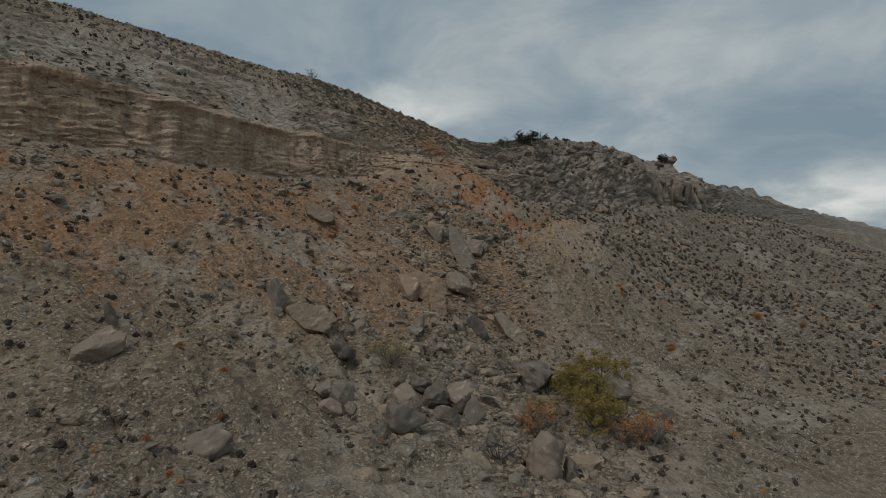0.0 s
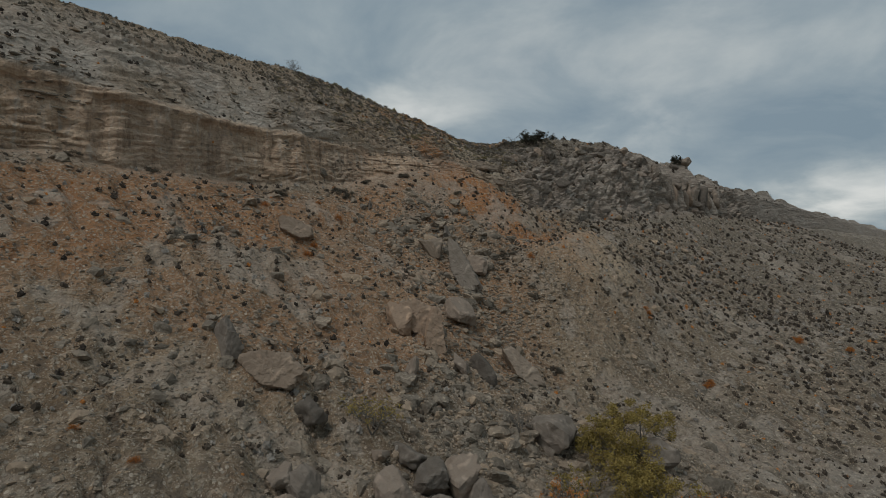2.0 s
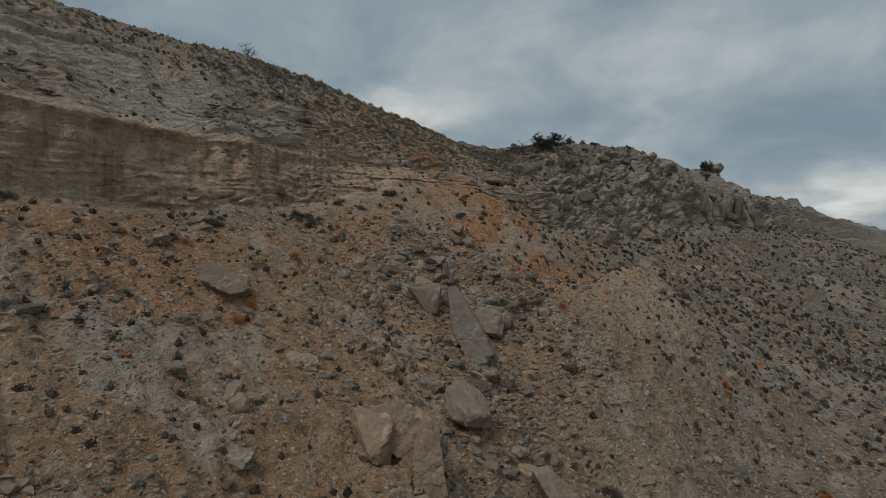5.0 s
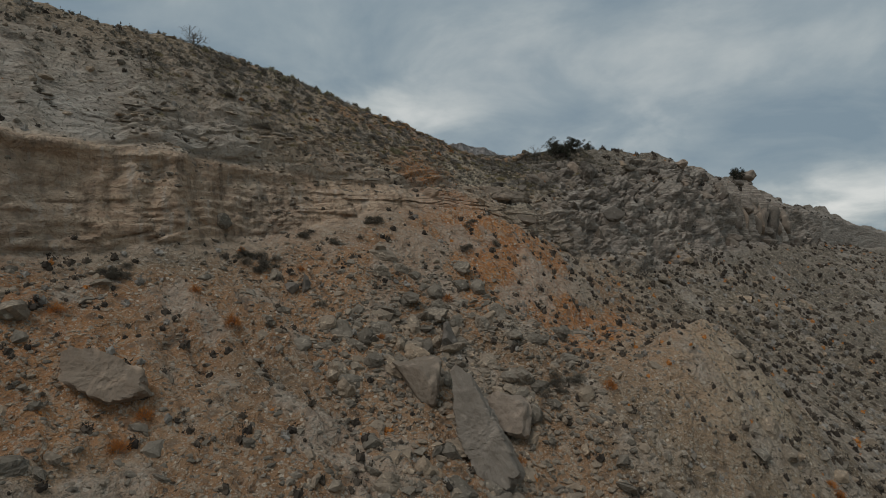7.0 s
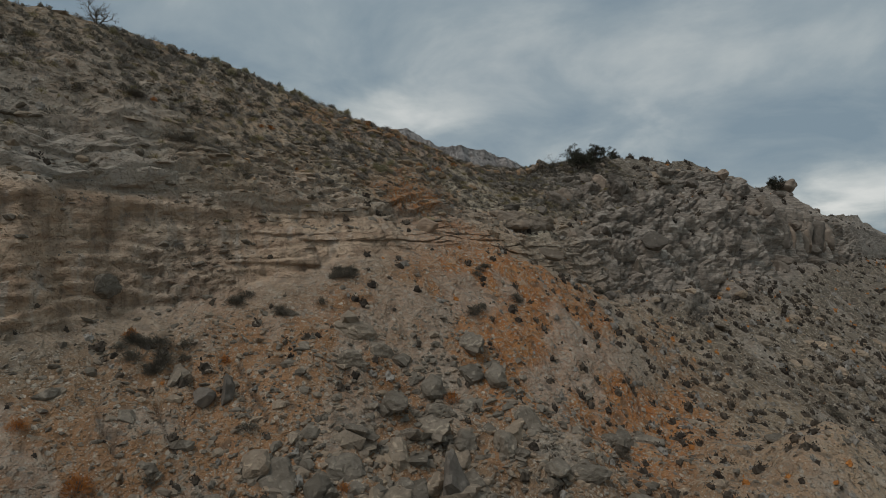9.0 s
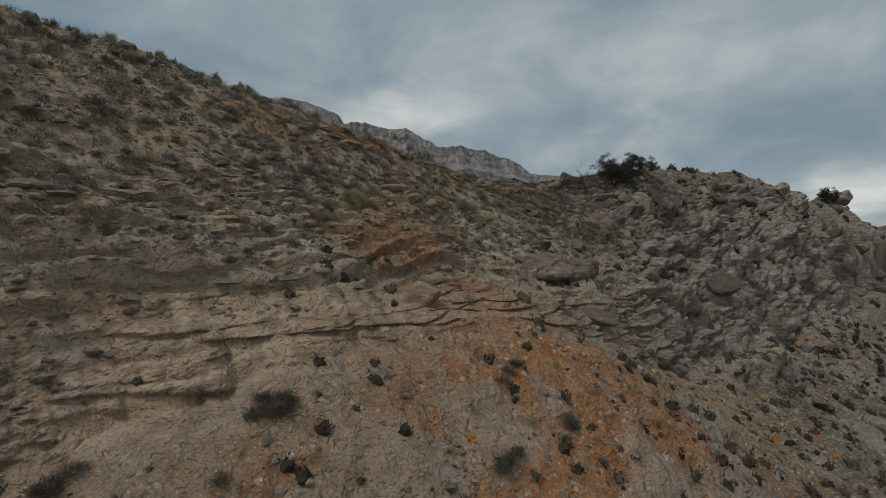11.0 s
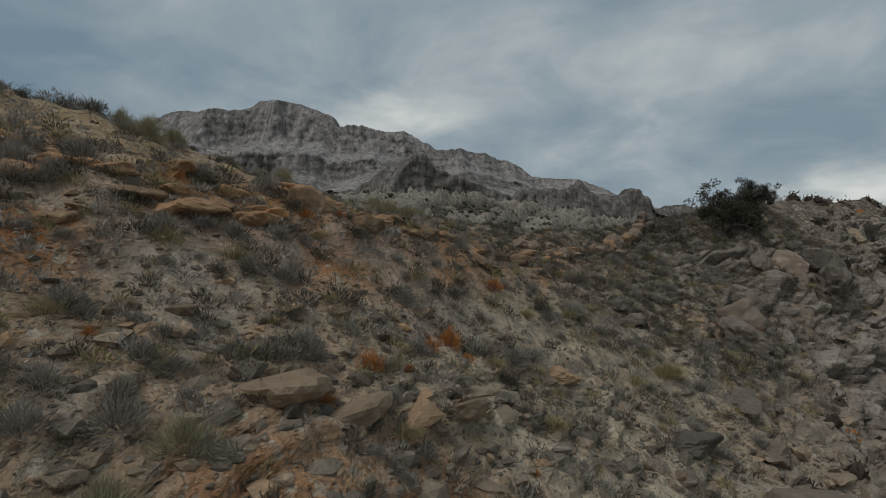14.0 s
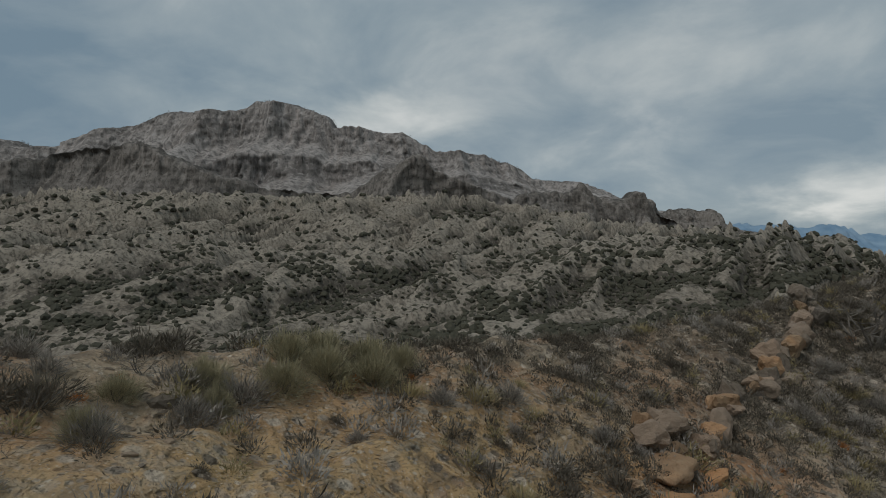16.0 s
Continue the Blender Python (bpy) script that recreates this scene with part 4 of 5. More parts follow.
rock(32.1, 35.3, 0.98, 0.74, 0, "round", 29)
rock(30.5, 36.1, 0.61, 0.49, 0, "pale", 30)
rock(27.7, 40.2, 0.74, 0.89, 0, "round", 31)
rock(23.5, 36.4, 0.68, 0.66, 10, "", 32)
rock(24.4, 35.3, 0.81, 0.96, -30, "", 33)
rock(22.7, 34.5, 0.71, 0.65, -20, "", 34)
rock(31.9, 33.1, 1.14, 1.14, -10, "", 35)
rock(33.9, 32.1, 1.2, 1.32, 15, "", 36)
rock(34.1, 30.6, 0.99, 1.18, -20, "", 37)
rock(31.2, 30.6, 1.02, 0.72, 0, "", 38)
rock(33.6, 23.5, 1.8, 1.4, -20, "round", 39)
rock(36.5, 24.7, 1.18, 0.76, -25, "dark", 40)
rock(35.3, 21.9, 0.56, 0.71, -20, "", 41)
rock(38.2, 22.7, 1.27, 0.73, 0, "dark", 42)
rock(45.8, 20.4, 0.65, 0.92, 0, "pale", 43)
rock(13.4, 33.8, 1.22, 0.76, -12, "round", 44)
rock(11.2, 45.7, 0.44, 0.85, -20, "", 45)
rock(9.7, 42.5, 1.22, 1.22, 35, "", 46)
slab(39.2, 62.0, ((-2.0, 0.9), (-0.6, 1.2), (1.6, 0.4), (2.2, -0.7), (0.6, -1.4), (-1.5, -0.6)), (-30, 8, 12), 47, BROWN, "dark brown angular sandstone block among scree", -0.05)
rock(98.9, 68.5, 1.19, 1.02, -20, "dark", 49)
rock(70.2, 71.3, 0.89, 0.45, 5, "rusty", 50)
rock(105.4, 78.5, 1.0, 0.85, -20, "round", 61)
rock(99.4, 77.8, 1.62, 1.16, -30, "round", 62)
rock(107.1, 77.3, 1.41, 1.62, -30, "", 63)
rock(109.6, 76.5, 1.22, 1.57, -40, "", 64)
rock(91.1, 79.8, 0.74, 0.41, -10, "", 65)
rock(98.9, 85.8, 0.45, 0.41, 0, "rusty", 66)
rock(101.5, 86.2, 0.49, 0.41, 0, "rusty", 67)
rock(103.0, 86.0, 0.45, 0.4, 0, "rusty", 68)
rock(104.3, 85.7, 0.48, 0.38, 0, "", 69)
rock(105.7, 85.5, 0.39, 0.35, 0, "", 70)
rock(93.2, 85.3, 0.45, 0.38, 0, "rusty", 71)
rock(96.7, 85.8, 0.5, 0.36, 0, "rusty", 72)
rock(101.5, 85.7, 0.48, 0.58, 20, "rusty", 73)
rock(103.7, 85.4, 0.41, 0.52, 20, "rusty", 74)
rock(105.4, 85.2, 0.43, 0.54, 20, "", 75)
rock(93.1, 85.2, 0.31, 0.47, 0, "rusty", 76)
rock(98.8, 85.5, 0.38, 0.47, 10, "rusty", 77)
rock(89.4, 85.3, 0.3, 0.25, -10, "orange", 78)
rock(102.7, 68.5, 1.91, 1.43, 0, "pale", 79)
rock(84.4, 70.0, 1.67, 0.9, 0, "rusty", 81)
rock(85.9, 67.9, 0.76, 0.64, 0, "", 82)
rock(53.0, 66.6, 0.26, 0.71, 5, "", 83)
rock(52.1, 67.1, 0.41, 0.38, 0, "", 84)
boulder(169.0, 70.8, (2.6, 2.4, 2.2), (0, 0, 40), 142, None, "rounded sandstone boulder on the far crest", "boulder", 0.55, 0.12)


for bu, bv, bsize, bturn, bseed, bmat, blabel in (
    (83.0, 73.5, (2.4, 1.6, 1.3), (-18, -6, 12), 231, BROWN, "pinkish-brown sandstone ledge with a fluted front"),
    (86.4, 72.8, (1.9, 1.4, 1.1), (-15, 8, 20), 232, BROWN, "pinkish-brown sandstone ledge with a fluted front"),
    (96.7, 77.0, (2.0, 1.5, 1.2), (-20, 30, 20), 213, ROCK, "pale grey sandstone block tilted on the outcrop"),
    (104.5, 76.8, (2.6, 1.8, 1.9), (-10, 15, 10), 214, BROWN, "brown-grey sandstone mass on the outcrop"),
    (108.5, 75.6, (2.2, 1.8, 2.1), (-10, 18, 40), 215, ROCK, "grey sandstone mass on the outcrop"),
    (82.9, 77.9, (1.0, 0.7, 0.5), (-15, 5, 20), 216, RUST, "tan sandstone block half buried in the slope"),
    (85.4, 75.2, (1.2, 0.8, 0.6), (-15, 0, 20), 217, ROCK, "rounded pale sandstone hummock"),
    (89.7, 74.1, (1.1, 0.8, 0.8), (-15, 10, 50), 218, BROWN, "brown-grey sandstone block on the outcrop"),
    (94.3, 71.3, (1.9, 1.2, 0.9), (-10, -6, 30), 219, ROCK, "grey sandstone ledge block"),
    (100.3, 68.9, (1.7, 1.2, 1.0), (-10, 10, 30), 220, ROCK, "rounded grey boulder with a dark hollow beneath"),
):
    boulder(bu, bv, tuple((1.05 if bseed > 230 else 0.7) * q for q in bsize), bturn, bseed, bmat, blabel, "boulder", 0.36, 0.07, "masses of the outcrop")


# the orange ledge below the crest: rounded masses and broken blocks
for step_u in range(64):
    row_rng = np.random.default_rng(360 + step_u)
    row_s = row_rng.uniform(0.22, 0.46) * (1.4 if step_u % 4 == 0 else 1.0)
    boulder(69.5 + 0.36 * step_u + row_rng.uniform(-0.2, 0.2), 83.2 + 0.042 * max(0, step_u - 40) * 2 + row_rng.uniform(-1.5, 0.7) * (1 if step_u < 42 else 0.6), (row_s * 1.4, row_s * 0.9, row_s * 0.52), (row_rng.uniform(-15, 5), row_rng.uniform(-6, 12), 40 + row_rng.uniform(-25, 25)), 380 + step_u, ORANGE, "orange-stained sandstone mass of the ledge below the crest", "boulder", 0.42, 0.12, "orange ledge blocks")
for bu, bv, bsize, bturn, bseed in ((77.6, 83.0, (1.5, 0.9, 0.7), (-10, 4, 50), 451), (79.3, 82.6, (1.2, 0.8, 0.6), (-8, 0, 35), 452), (80.6, 83.6, (1.3, 0.9, 0.55), (-6, 5, 60), 453), (82.4, 83.0, (1.0, 0.8, 0.5), (-10, -4, 45), 454), (84.6, 84.7, (0.55, 0.45, 0.4), (0, 5, 30), 455), (85.6, 85.6, (0.5, 0.4, 0.32), (0, -5, 70), 456)):
    boulder(bu, bv, tuple(0.62 * q for q in bsize), bturn, bseed, ORANGE, "broad rounded orange sandstone mass bedded in the slope", "boulder", 0.47, 0.12, "orange ledge blocks")
# the tan ledge on the slope below the crest
for bu, bv, bsize, bturn, bseed in ((73.6, 77.6, (0.75, 0.5, 0.36), (-10, 4, 30), 441), (74.8, 77.2, (0.9, 0.6, 0.40), (-14, -3, 48), 442), (76.2, 76.9, (0.6, 0.5, 0.38), (-8, 6, 60), 443), (77.3, 76.8, (0.5, 0.4, 0.3), (-12, 0, 40), 444)):
    boulder(bu, bv, bsize, bturn, bseed, RUST, "tan bedded sandstone ledge block in the slope", "rock_block", 0.34, 0.05, "tan ledge blocks")
# the line of weathered blocks along the edge of the saddle
for step_u in range(22):
    row_rng = np.random.default_rng(300 + step_u)
    row_s = row_rng.uniform(0.26, 0.50)
    boulder(91.2 + 0.74 * step_u + row_rng.uniform(-0.25, 0.25), 85.75 + 0.25 * math.sin(step_u), (row_s * 1.1, row_s * 0.9, row_s * 1.05), (row_rng.uniform(-20, 10), row_rng.uniform(-15, 15), row_rng.uniform(0, 90)), 320 + step_u, ORANGE if step_u % 3 == 1 else BROWN, "weathered rust-tan sandstone block in a line on the saddle", "rock_block", 0.22, 0.06, "line of blocks on the saddle")


def scatter_rng(seed):
    return np.random.default_rng(seed)


def blocks_of_cliff():
    """Jointed blocks standing out of the broken wall."""
    rng = scatter_rng(5)
    for i in range(90):
        u = rng.uniform(90, 200)
        foot = np.interp(u, STATIONS, LINES[3][0])
        top = np.interp(u, STATIONS, LINES[5][0])
        v = rng.uniform(foot - 1.5, top)
        s = rng.uniform(0.35, 1.0) * (1 + 0.4 * (u > 120))
        boulder(u, v, (s * rng.uniform(0.9, 1.4), s * rng.uniform(0.8, 1.1), s * rng.uniform(0.7, 1.1)), (rng.uniform(-20, 10), rng.uniform(-15, 15), rng.uniform(0, 180)), 700 + i, None, "jointed grey sandstone block in the broken cliff", "rock_block", 0.42, 0.07, "blocks of the broken cliff")


blocks_of_cliff()


def columns_of_knob():
    """Tall rounded ribs of rock standing in front of the knob, parted by dark clefts."""
    rng = scatter_rng(8)
    for u, v, wide, tall, tip in (
        (123.5, 68.6, 1.5, 3.4, -12), (147.5, 66.6, 1.6, 4.2, -12), (151.8, 66.3, 1.7, 4.8, -8), (156.0, 66.1, 1.6, 4.6, -6), (160.2, 66.0, 1.8, 5.0, -3),
        (165.0, 65.9, 1.6, 4.7, 0), (169.6, 65.9, 1.8, 4.6, 3), (174.6, 65.9, 1.7, 4.3, 2), (180.5, 65.9, 1.8, 3.8, 0),
    ):
        ob = boulder(u, v, (wide, wide * 1.1, tall * rng.uniform(0.9, 1.05)), (-10, tip, 20 * rng.uniform(-1, 1)), int(1200 + u), ROCK, "tall rounded rib of grey sandstone in the cliff", "rock_rib", 0.27, 0.11, "ribs of the rocky knob")
        ob.matrix_world.translation.z = 34.2 + tall


columns_of_knob()


def joined(name, variants, spots, mat, label, category, parent=None, smooth=False, kind="stuff"):
    """Many small pieces as one mesh. spots: rows of x, y, z, scale, turn, variant, tilt."""
    cos, fcs, base = [], [], 0
    for k, (co, faces) in enumerate(variants):
        a = np.asarray(spots)
        a = a[a[:, 5].astype(int) == k]
        if not len(a):
            continue
        c, s = np.cos(a[:, 4]), np.sin(a[:, 4])
        ct, st = np.cos(a[:, 6]), np.sin(a[:, 6])
        p = co[None] * a[:, 3][:, None, None]
        y1, z1 = ct[:, None] * p[..., 1] - st[:, None] * p[..., 2], st[:, None] * p[..., 1] + ct[:, None] * p[..., 2]
        x2 = c[:, None] * p[..., 0] - s[:, None] * y1
        y2 = s[:, None] * p[..., 0] + c[:, None] * y1
        q = np.stack([x2, y2, z1], -1) + a[:, None, :3]
        cos.append(q.reshape(-1, 3))
        f = faces[None] + (np.arange(len(a)) * len(co))[:, None, None] + base
        fcs.append(f.reshape(-1, faces.shape[1]))
        base += q.shape[0] * q.shape[1]
    ob = new(name, raw_mesh(name, np.concatenate(cos), np.concatenate(fcs), mat, smooth))
    if parent:
        ob.parent = parent
        return tagged(ob, label, "", "", kind)
    return tagged(ob, label, category, "", kind)


def talus_stones():
    rng = scatter_rng(21)
    n = 150000
    u, v = rng.uniform(-12, 135, n), rng.uniform(12, 92, n)
    rim = np.interp(u, STATIONS, LINES[4][0])
    foot = np.interp(u, STATIONS, LINES[3][0])
    d = np.where(v < foot, 0.50, 0.25)
    d = np.where((v > foot - 0.5) & (v < rim), np.where(u > 84, 0.35, 0.04), d)
    d = d + 0.8 * np.exp(-(((u - (57 + 0.16 * (v - 42) - 10 * (v < 45))) / 11) ** 2)) * (v < 66)
    d = d * (1 - 0.85 * np.exp(-(((u - 76) / 9) ** 2) - ((v - 45) / 7) ** 2)) * (1 - 0.6 * np.exp(-(((u - 71) / 10) ** 2) - ((v - 65) / 6) ** 2))
    d = d + 0.5 * value_noise(u / 6, v / 9, 0, 600) + 0.35 * value_noise(u / 1.8, v / 6, 0, 601)
    d = d + 0.2 * ((v > 74) & (u > 45) & (u < 100))
    keep = (rng.random(n) < d * 0.72) & (v > 18) & (u + v > 25)
    u, v = u[keep], v[keep]
    n = len(u)
    s = 0.115 * (1.0 / np.maximum(rng.random(n), 0.003)) ** 0.38
    s = s * (1 + 0.7 * np.exp(-(((u - (55 + 0.16 * (v - 42) - 14 * (v < 44))) / 9) ** 2)) * (v < 64))
    s = np.minimum(s, 1.0) * np.where((v > 74) & (u < 100), rng.uniform(0.3, 0.85, n), 1.0)
    spots = spots_on_hill(u, v, 0.2 * s, s, rng.uniform(0, 6.28, n), rng.integers(0, 14, n), rng.uniform(-0.9, 0.5, n))
    small = [rock_shape(800 + i, 1, scatter_rng(i).uniform(0.55, 1.3, 3) * (1.15, 0.85, 0.6), 8, 0.04, 0.0) for i in range(14)]
    spots = spots[np.argsort(-spots[:, 3])]
    joined("loose_stones", small, spots[300:], STONE, "loose angular talus stones of grey and tan sandstone", "", HILLSIDE)
    meshes = [raw_mesh("stone", *rock_shape(850 + i, 3, scatter_rng(i).uniform(0.6, 1.25, 3) * (1.15, 0.9, 0.7), 7, 0.03, 0.08), STONE, False) for i in range(8)]
    for i, (x, y, z, s, a, k, tilt) in enumerate(spots[:300]):
        ob = new("stone", meshes[i % 8])
        ob.parent = HILLSIDE
        ob.matrix_basis = Matrix.Translation((x, y, z)) @ Euler((tilt, tilt * 0.5, a)).to_matrix().to_4x4() @ Matrix.Scale(s, 4)
    # broken rock between the shrubs of the upper slope
    n = 21000
    u, v = rng.uniform(44, 102, n), rng.uniform(72.5, 85.5, n)
    keep = rng.random(n) < 0.40 + 0.9 * value_noise(u / 4, v / 2.2, 0, 640)
    u, v = u[keep], v[keep]
    n = len(u)
    s = 0.05 + np.where(v > 80, 0.16, 0.36) * rng.random(n) ** 4
    spots = spots_on_hill(u, v, 0.25 * s, s, radians(45) + rng.uniform(-0.9, 0.9, n), rng.integers(0, 14, n), rng.uniform(-0.5, 0.4, n))
    warm = rng.random(n) < 0.12 + 0.45 * ((68 < u) & (u < 84) & (v > 79))
    joined("broken_stones", small, spots[~warm], STONE, "broken tan sandstone pieces between the shrubs", "", HILLSIDE)
    joined("orange_stones", small, spots[warm], RUST, "broken orange sandstone pieces between the shrubs", "", HILLSIDE)
    # flat slabs of the bedded rock, lying along the beds
    flat = [rock_shape(880 + i, 2, scatter_rng(60 + i).uniform(0.7, 1.3, 3) * (1.4, 0.8, 0.42), 6, 0.03, 0.06) for i in range(8)]
    n = 2400
    u = rng.uniform(0, 112, n)
    low, high = np.interp(u, STATIONS, LINES[4][0]), np.interp(u, STATIONS, LINES[5][0])
    v = rng.uniform(low - 0.6, 0.55 * high + 0.45 * low)
    keep = np.flatnonzero(rng.random(n) < 0.35 + 0.8 * value_noise(u / 5, v / 2.5, 0, 620) + 0.2 * (u > 50))[:420]
    u, v, n = u[keep], v[keep], len(keep)
    s = rng.uniform(0.16, 0.50, n)
    joined("bedded_slabs", flat, spots_on_hill(u, v, 0.22 * s, s, radians(45) + rng.uniform(-0.5, 0.5, n), rng.integers(0, 8, n), rng.uniform(-0.1, 0.4, n)), STONE, "broken flat slabs of buff sandstone along the ledges", "", HILLSIDE)


# ---- plants ----


def blades(rng, count, height, spread, width, droop=0.3, thick_tip=False, base=0.12):
    """A tuft: thin tapered blades, each of two bent quads, that fan out from the base."""
    co, faces = [], []
    for i in range(count):
        a, lean = rng.uniform(0, 6.283), rng.uniform(0, 1) ** 0.7
        h = height * rng.uniform(0.6, 1.0) * (1 - 0.45 * lean)
        out = spread * lean * rng.uniform(0.6, 1.0)
        o = np.array([math.cos(a), math.sin(a), 0]) * base * spread * rng.uniform(0, 1)
        d = np.array([math.cos(a), math.sin(a), 0])
        side = np.array([-math.sin(a + rng.uniform(-1, 1)), math.cos(a + rng.uniform(-1, 1)), rng.uniform(-0.4, 0.4)])
        w = width * rng.uniform(0.6, 1.3)
        p0, p1, p2 = o, o + d * out * 0.45 + np.array([0, 0, h * 0.62]), o + d * out + np.array([0, 0, h * (1 - droop * lean)])
        k = len(co)
        w2 = w * (1.2 if thick_tip else 0.25)
        co += [p0 - side * w * 0.5, p0 + side * w * 0.5, p1 + side * w * 0.6, p1 - side * w * 0.6, p2 + side * w2 * 0.5, p2 - side * w2 * 0.5]
        faces += [(k, k + 1, k + 2, k + 3), (k + 3, k + 2, k + 4, k + 5)]
    return np.array(co), np.array(faces)


def spines(rng, count, height, spread, width, up=0.55):
    """A rounded fuzzy mound of fine shoots, each one thin sliver, pointing outward from the heart."""
    way = rng.normal(size=(count, 3))
    way[:, 2] = np.abs(way[:, 2]) * (0.75 + up) - 0.12
    way /= np.linalg.norm(way, axis=1)[:, None]
    lobes = 1 + 0.28 * fbm(way[:, 0] * 2.2 + rng.uniform(0, 50), way[:, 1] * 2.2, way[:, 2] * 2.2, 2, 7)
    size = np.array([spread * 0.80, spread * 0.80, height])
    start = rng.uniform(0.10, 1.0, count) ** 0.6 * 0.9 * lobes
    foot = way * start[:, None] * size
    aim = way + 0.42 * rng.normal(size=(count, 3)) + np.array([0, 0, 0.35])
    tip = foot + aim * (rng.uniform(0.12, 0.30, count) * lobes)[:, None] * size
    run = tip - foot
    side = np.cross(run, rng.normal(size=(count, 3)))
    side /= np.linalg.norm(side, axis=1)[:, None] + 1e-9
    w = (width * rng.uniform(0.6, 1.4, count))[:, None]
    co = np.stack([foot - side * w * 0.5, foot + run * 0.35 + side * w * 0.7, tip], 1).reshape(-1, 3)
    co[:, 2] = np.maximum(co[:, 2], -0.06)
    return co, np.arange(count * 3).reshape(-1, 3)


def leaf_cloud(rng, count, centres, radius, size, flat=0.8):
    """Small leaves, as bent quads, thick near the shell of each clump."""
    co, faces = [], []
    for i in range(count):
        c = centres[rng.integers(0, len(centres))]
        d = rng.normal(size=3)
        d /= np.linalg.norm(d)
        p = np.asarray(c[:3]) + d * c[3] * radius * rng.uniform(0.35, 1.05) * np.array([1, 1, flat])
        a, b = rng.normal(size=3), rng.normal(size=3)
        a /= np.linalg.norm(a)
        b = b - a * (a @ b)
        b /= np.linalg.norm(b)
        s = size * rng.uniform(0.6, 1.3)
        k = len(co)
        co += [p - a * s, p + b * s * 0.5, p + a * s, p - b * s * 0.5]
        faces.append((k, k + 1, k + 2, k + 3))
    return np.array(co), np.array(faces)


def tube(points, radii, sides=6):
    co, faces = [], []
    for i, (p, r) in enumerate(zip(points, radii)):
        p = np.asarray(p, float)
        d = np.asarray(points[min(i + 1, len(points) - 1)], float) - np.asarray(points[max(i - 1, 0)], float)
        d /= np.linalg.norm(d) + 1e-9
        a = np.cross(d, (0.3, 0.9, 0.2))
        a /= np.linalg.norm(a)
        b = np.cross(d, a)
        for k in range(sides):
            t = 6.28318 * k / sides
            co.append(p + r * (math.cos(t) * a + math.sin(t) * b))
    for i in range(len(points) - 1):
        for k in range(sides):
            faces.append((i * sides + k, i * sides + (k + 1) % sides, (i + 1) * sides + (k + 1) % sides, (i + 1) * sides + k))
    return np.array(co), np.array(faces)


def merge(pieces):
    cos, fcs, n = [], [], 0
    for co, f in pieces:
        cos.append(co)
        fcs.append(f + n)
        n += len(co)
    return np.concatenate(cos), np.concatenate(fcs)


def branch(rng, start, way, length, radius, depth, out, tips, bend=0.5, kids=3, sides=5):
    pts, p, d = [np.array(start, float)], np.array(start, float), np.array(way, float)
    for i in range(4):
        d = d + bend * 0.35 * rng.normal(size=3)
        d[2] += 0.05
        d /= np.linalg.norm(d)
        p = p + d * length / 4
        pts.append(p.copy())
    out.append(tube(pts, [radius * (1 - 0.16 * i) for i in range(5)], sides))
    if depth == 0:
        tips.append(p)
        return
    for i in range(kids):
        q = pts[rng.integers(2, 5)]
        w = d + 0.9 * rng.normal(size=3)
        w[2] = abs(w[2]) * 0.7
        w /= np.linalg.norm(w)
        branch(rng, q, w, length * rng.uniform(0.55, 0.8), radius * 0.55, depth - 1, out, tips, bend, kids, max(sides - 1, 3))


def plant(name, label, category, group, parts_list):
    """A plant as an empty with its parts; parts_list: name, coordinates, faces, material."""
    root = tagged(new(name), label, category, group)
    for pn, (co, faces), mat in parts_list:
        o = tagged(new(pn, raw_mesh(pn, co, faces, mat)), kind="" if pn == "trunk" else "stuff")
        o.parent = root
    return root


def twigs(rng, count, h, s):
    return merge([tube([(0, 0, -0.05), (s * 0.3 * math.cos(a), s * 0.3 * math.sin(a), h * 0.35), (s * q * math.cos(a + 0.3), s * q * math.sin(a + 0.3), h * rng.uniform(0.7, 1.1))], (0.014, 0.009, 0.003), 4) for a, q in zip(rng.uniform(0, 6.28, count), rng.uniform(0.1, 0.9, count))])


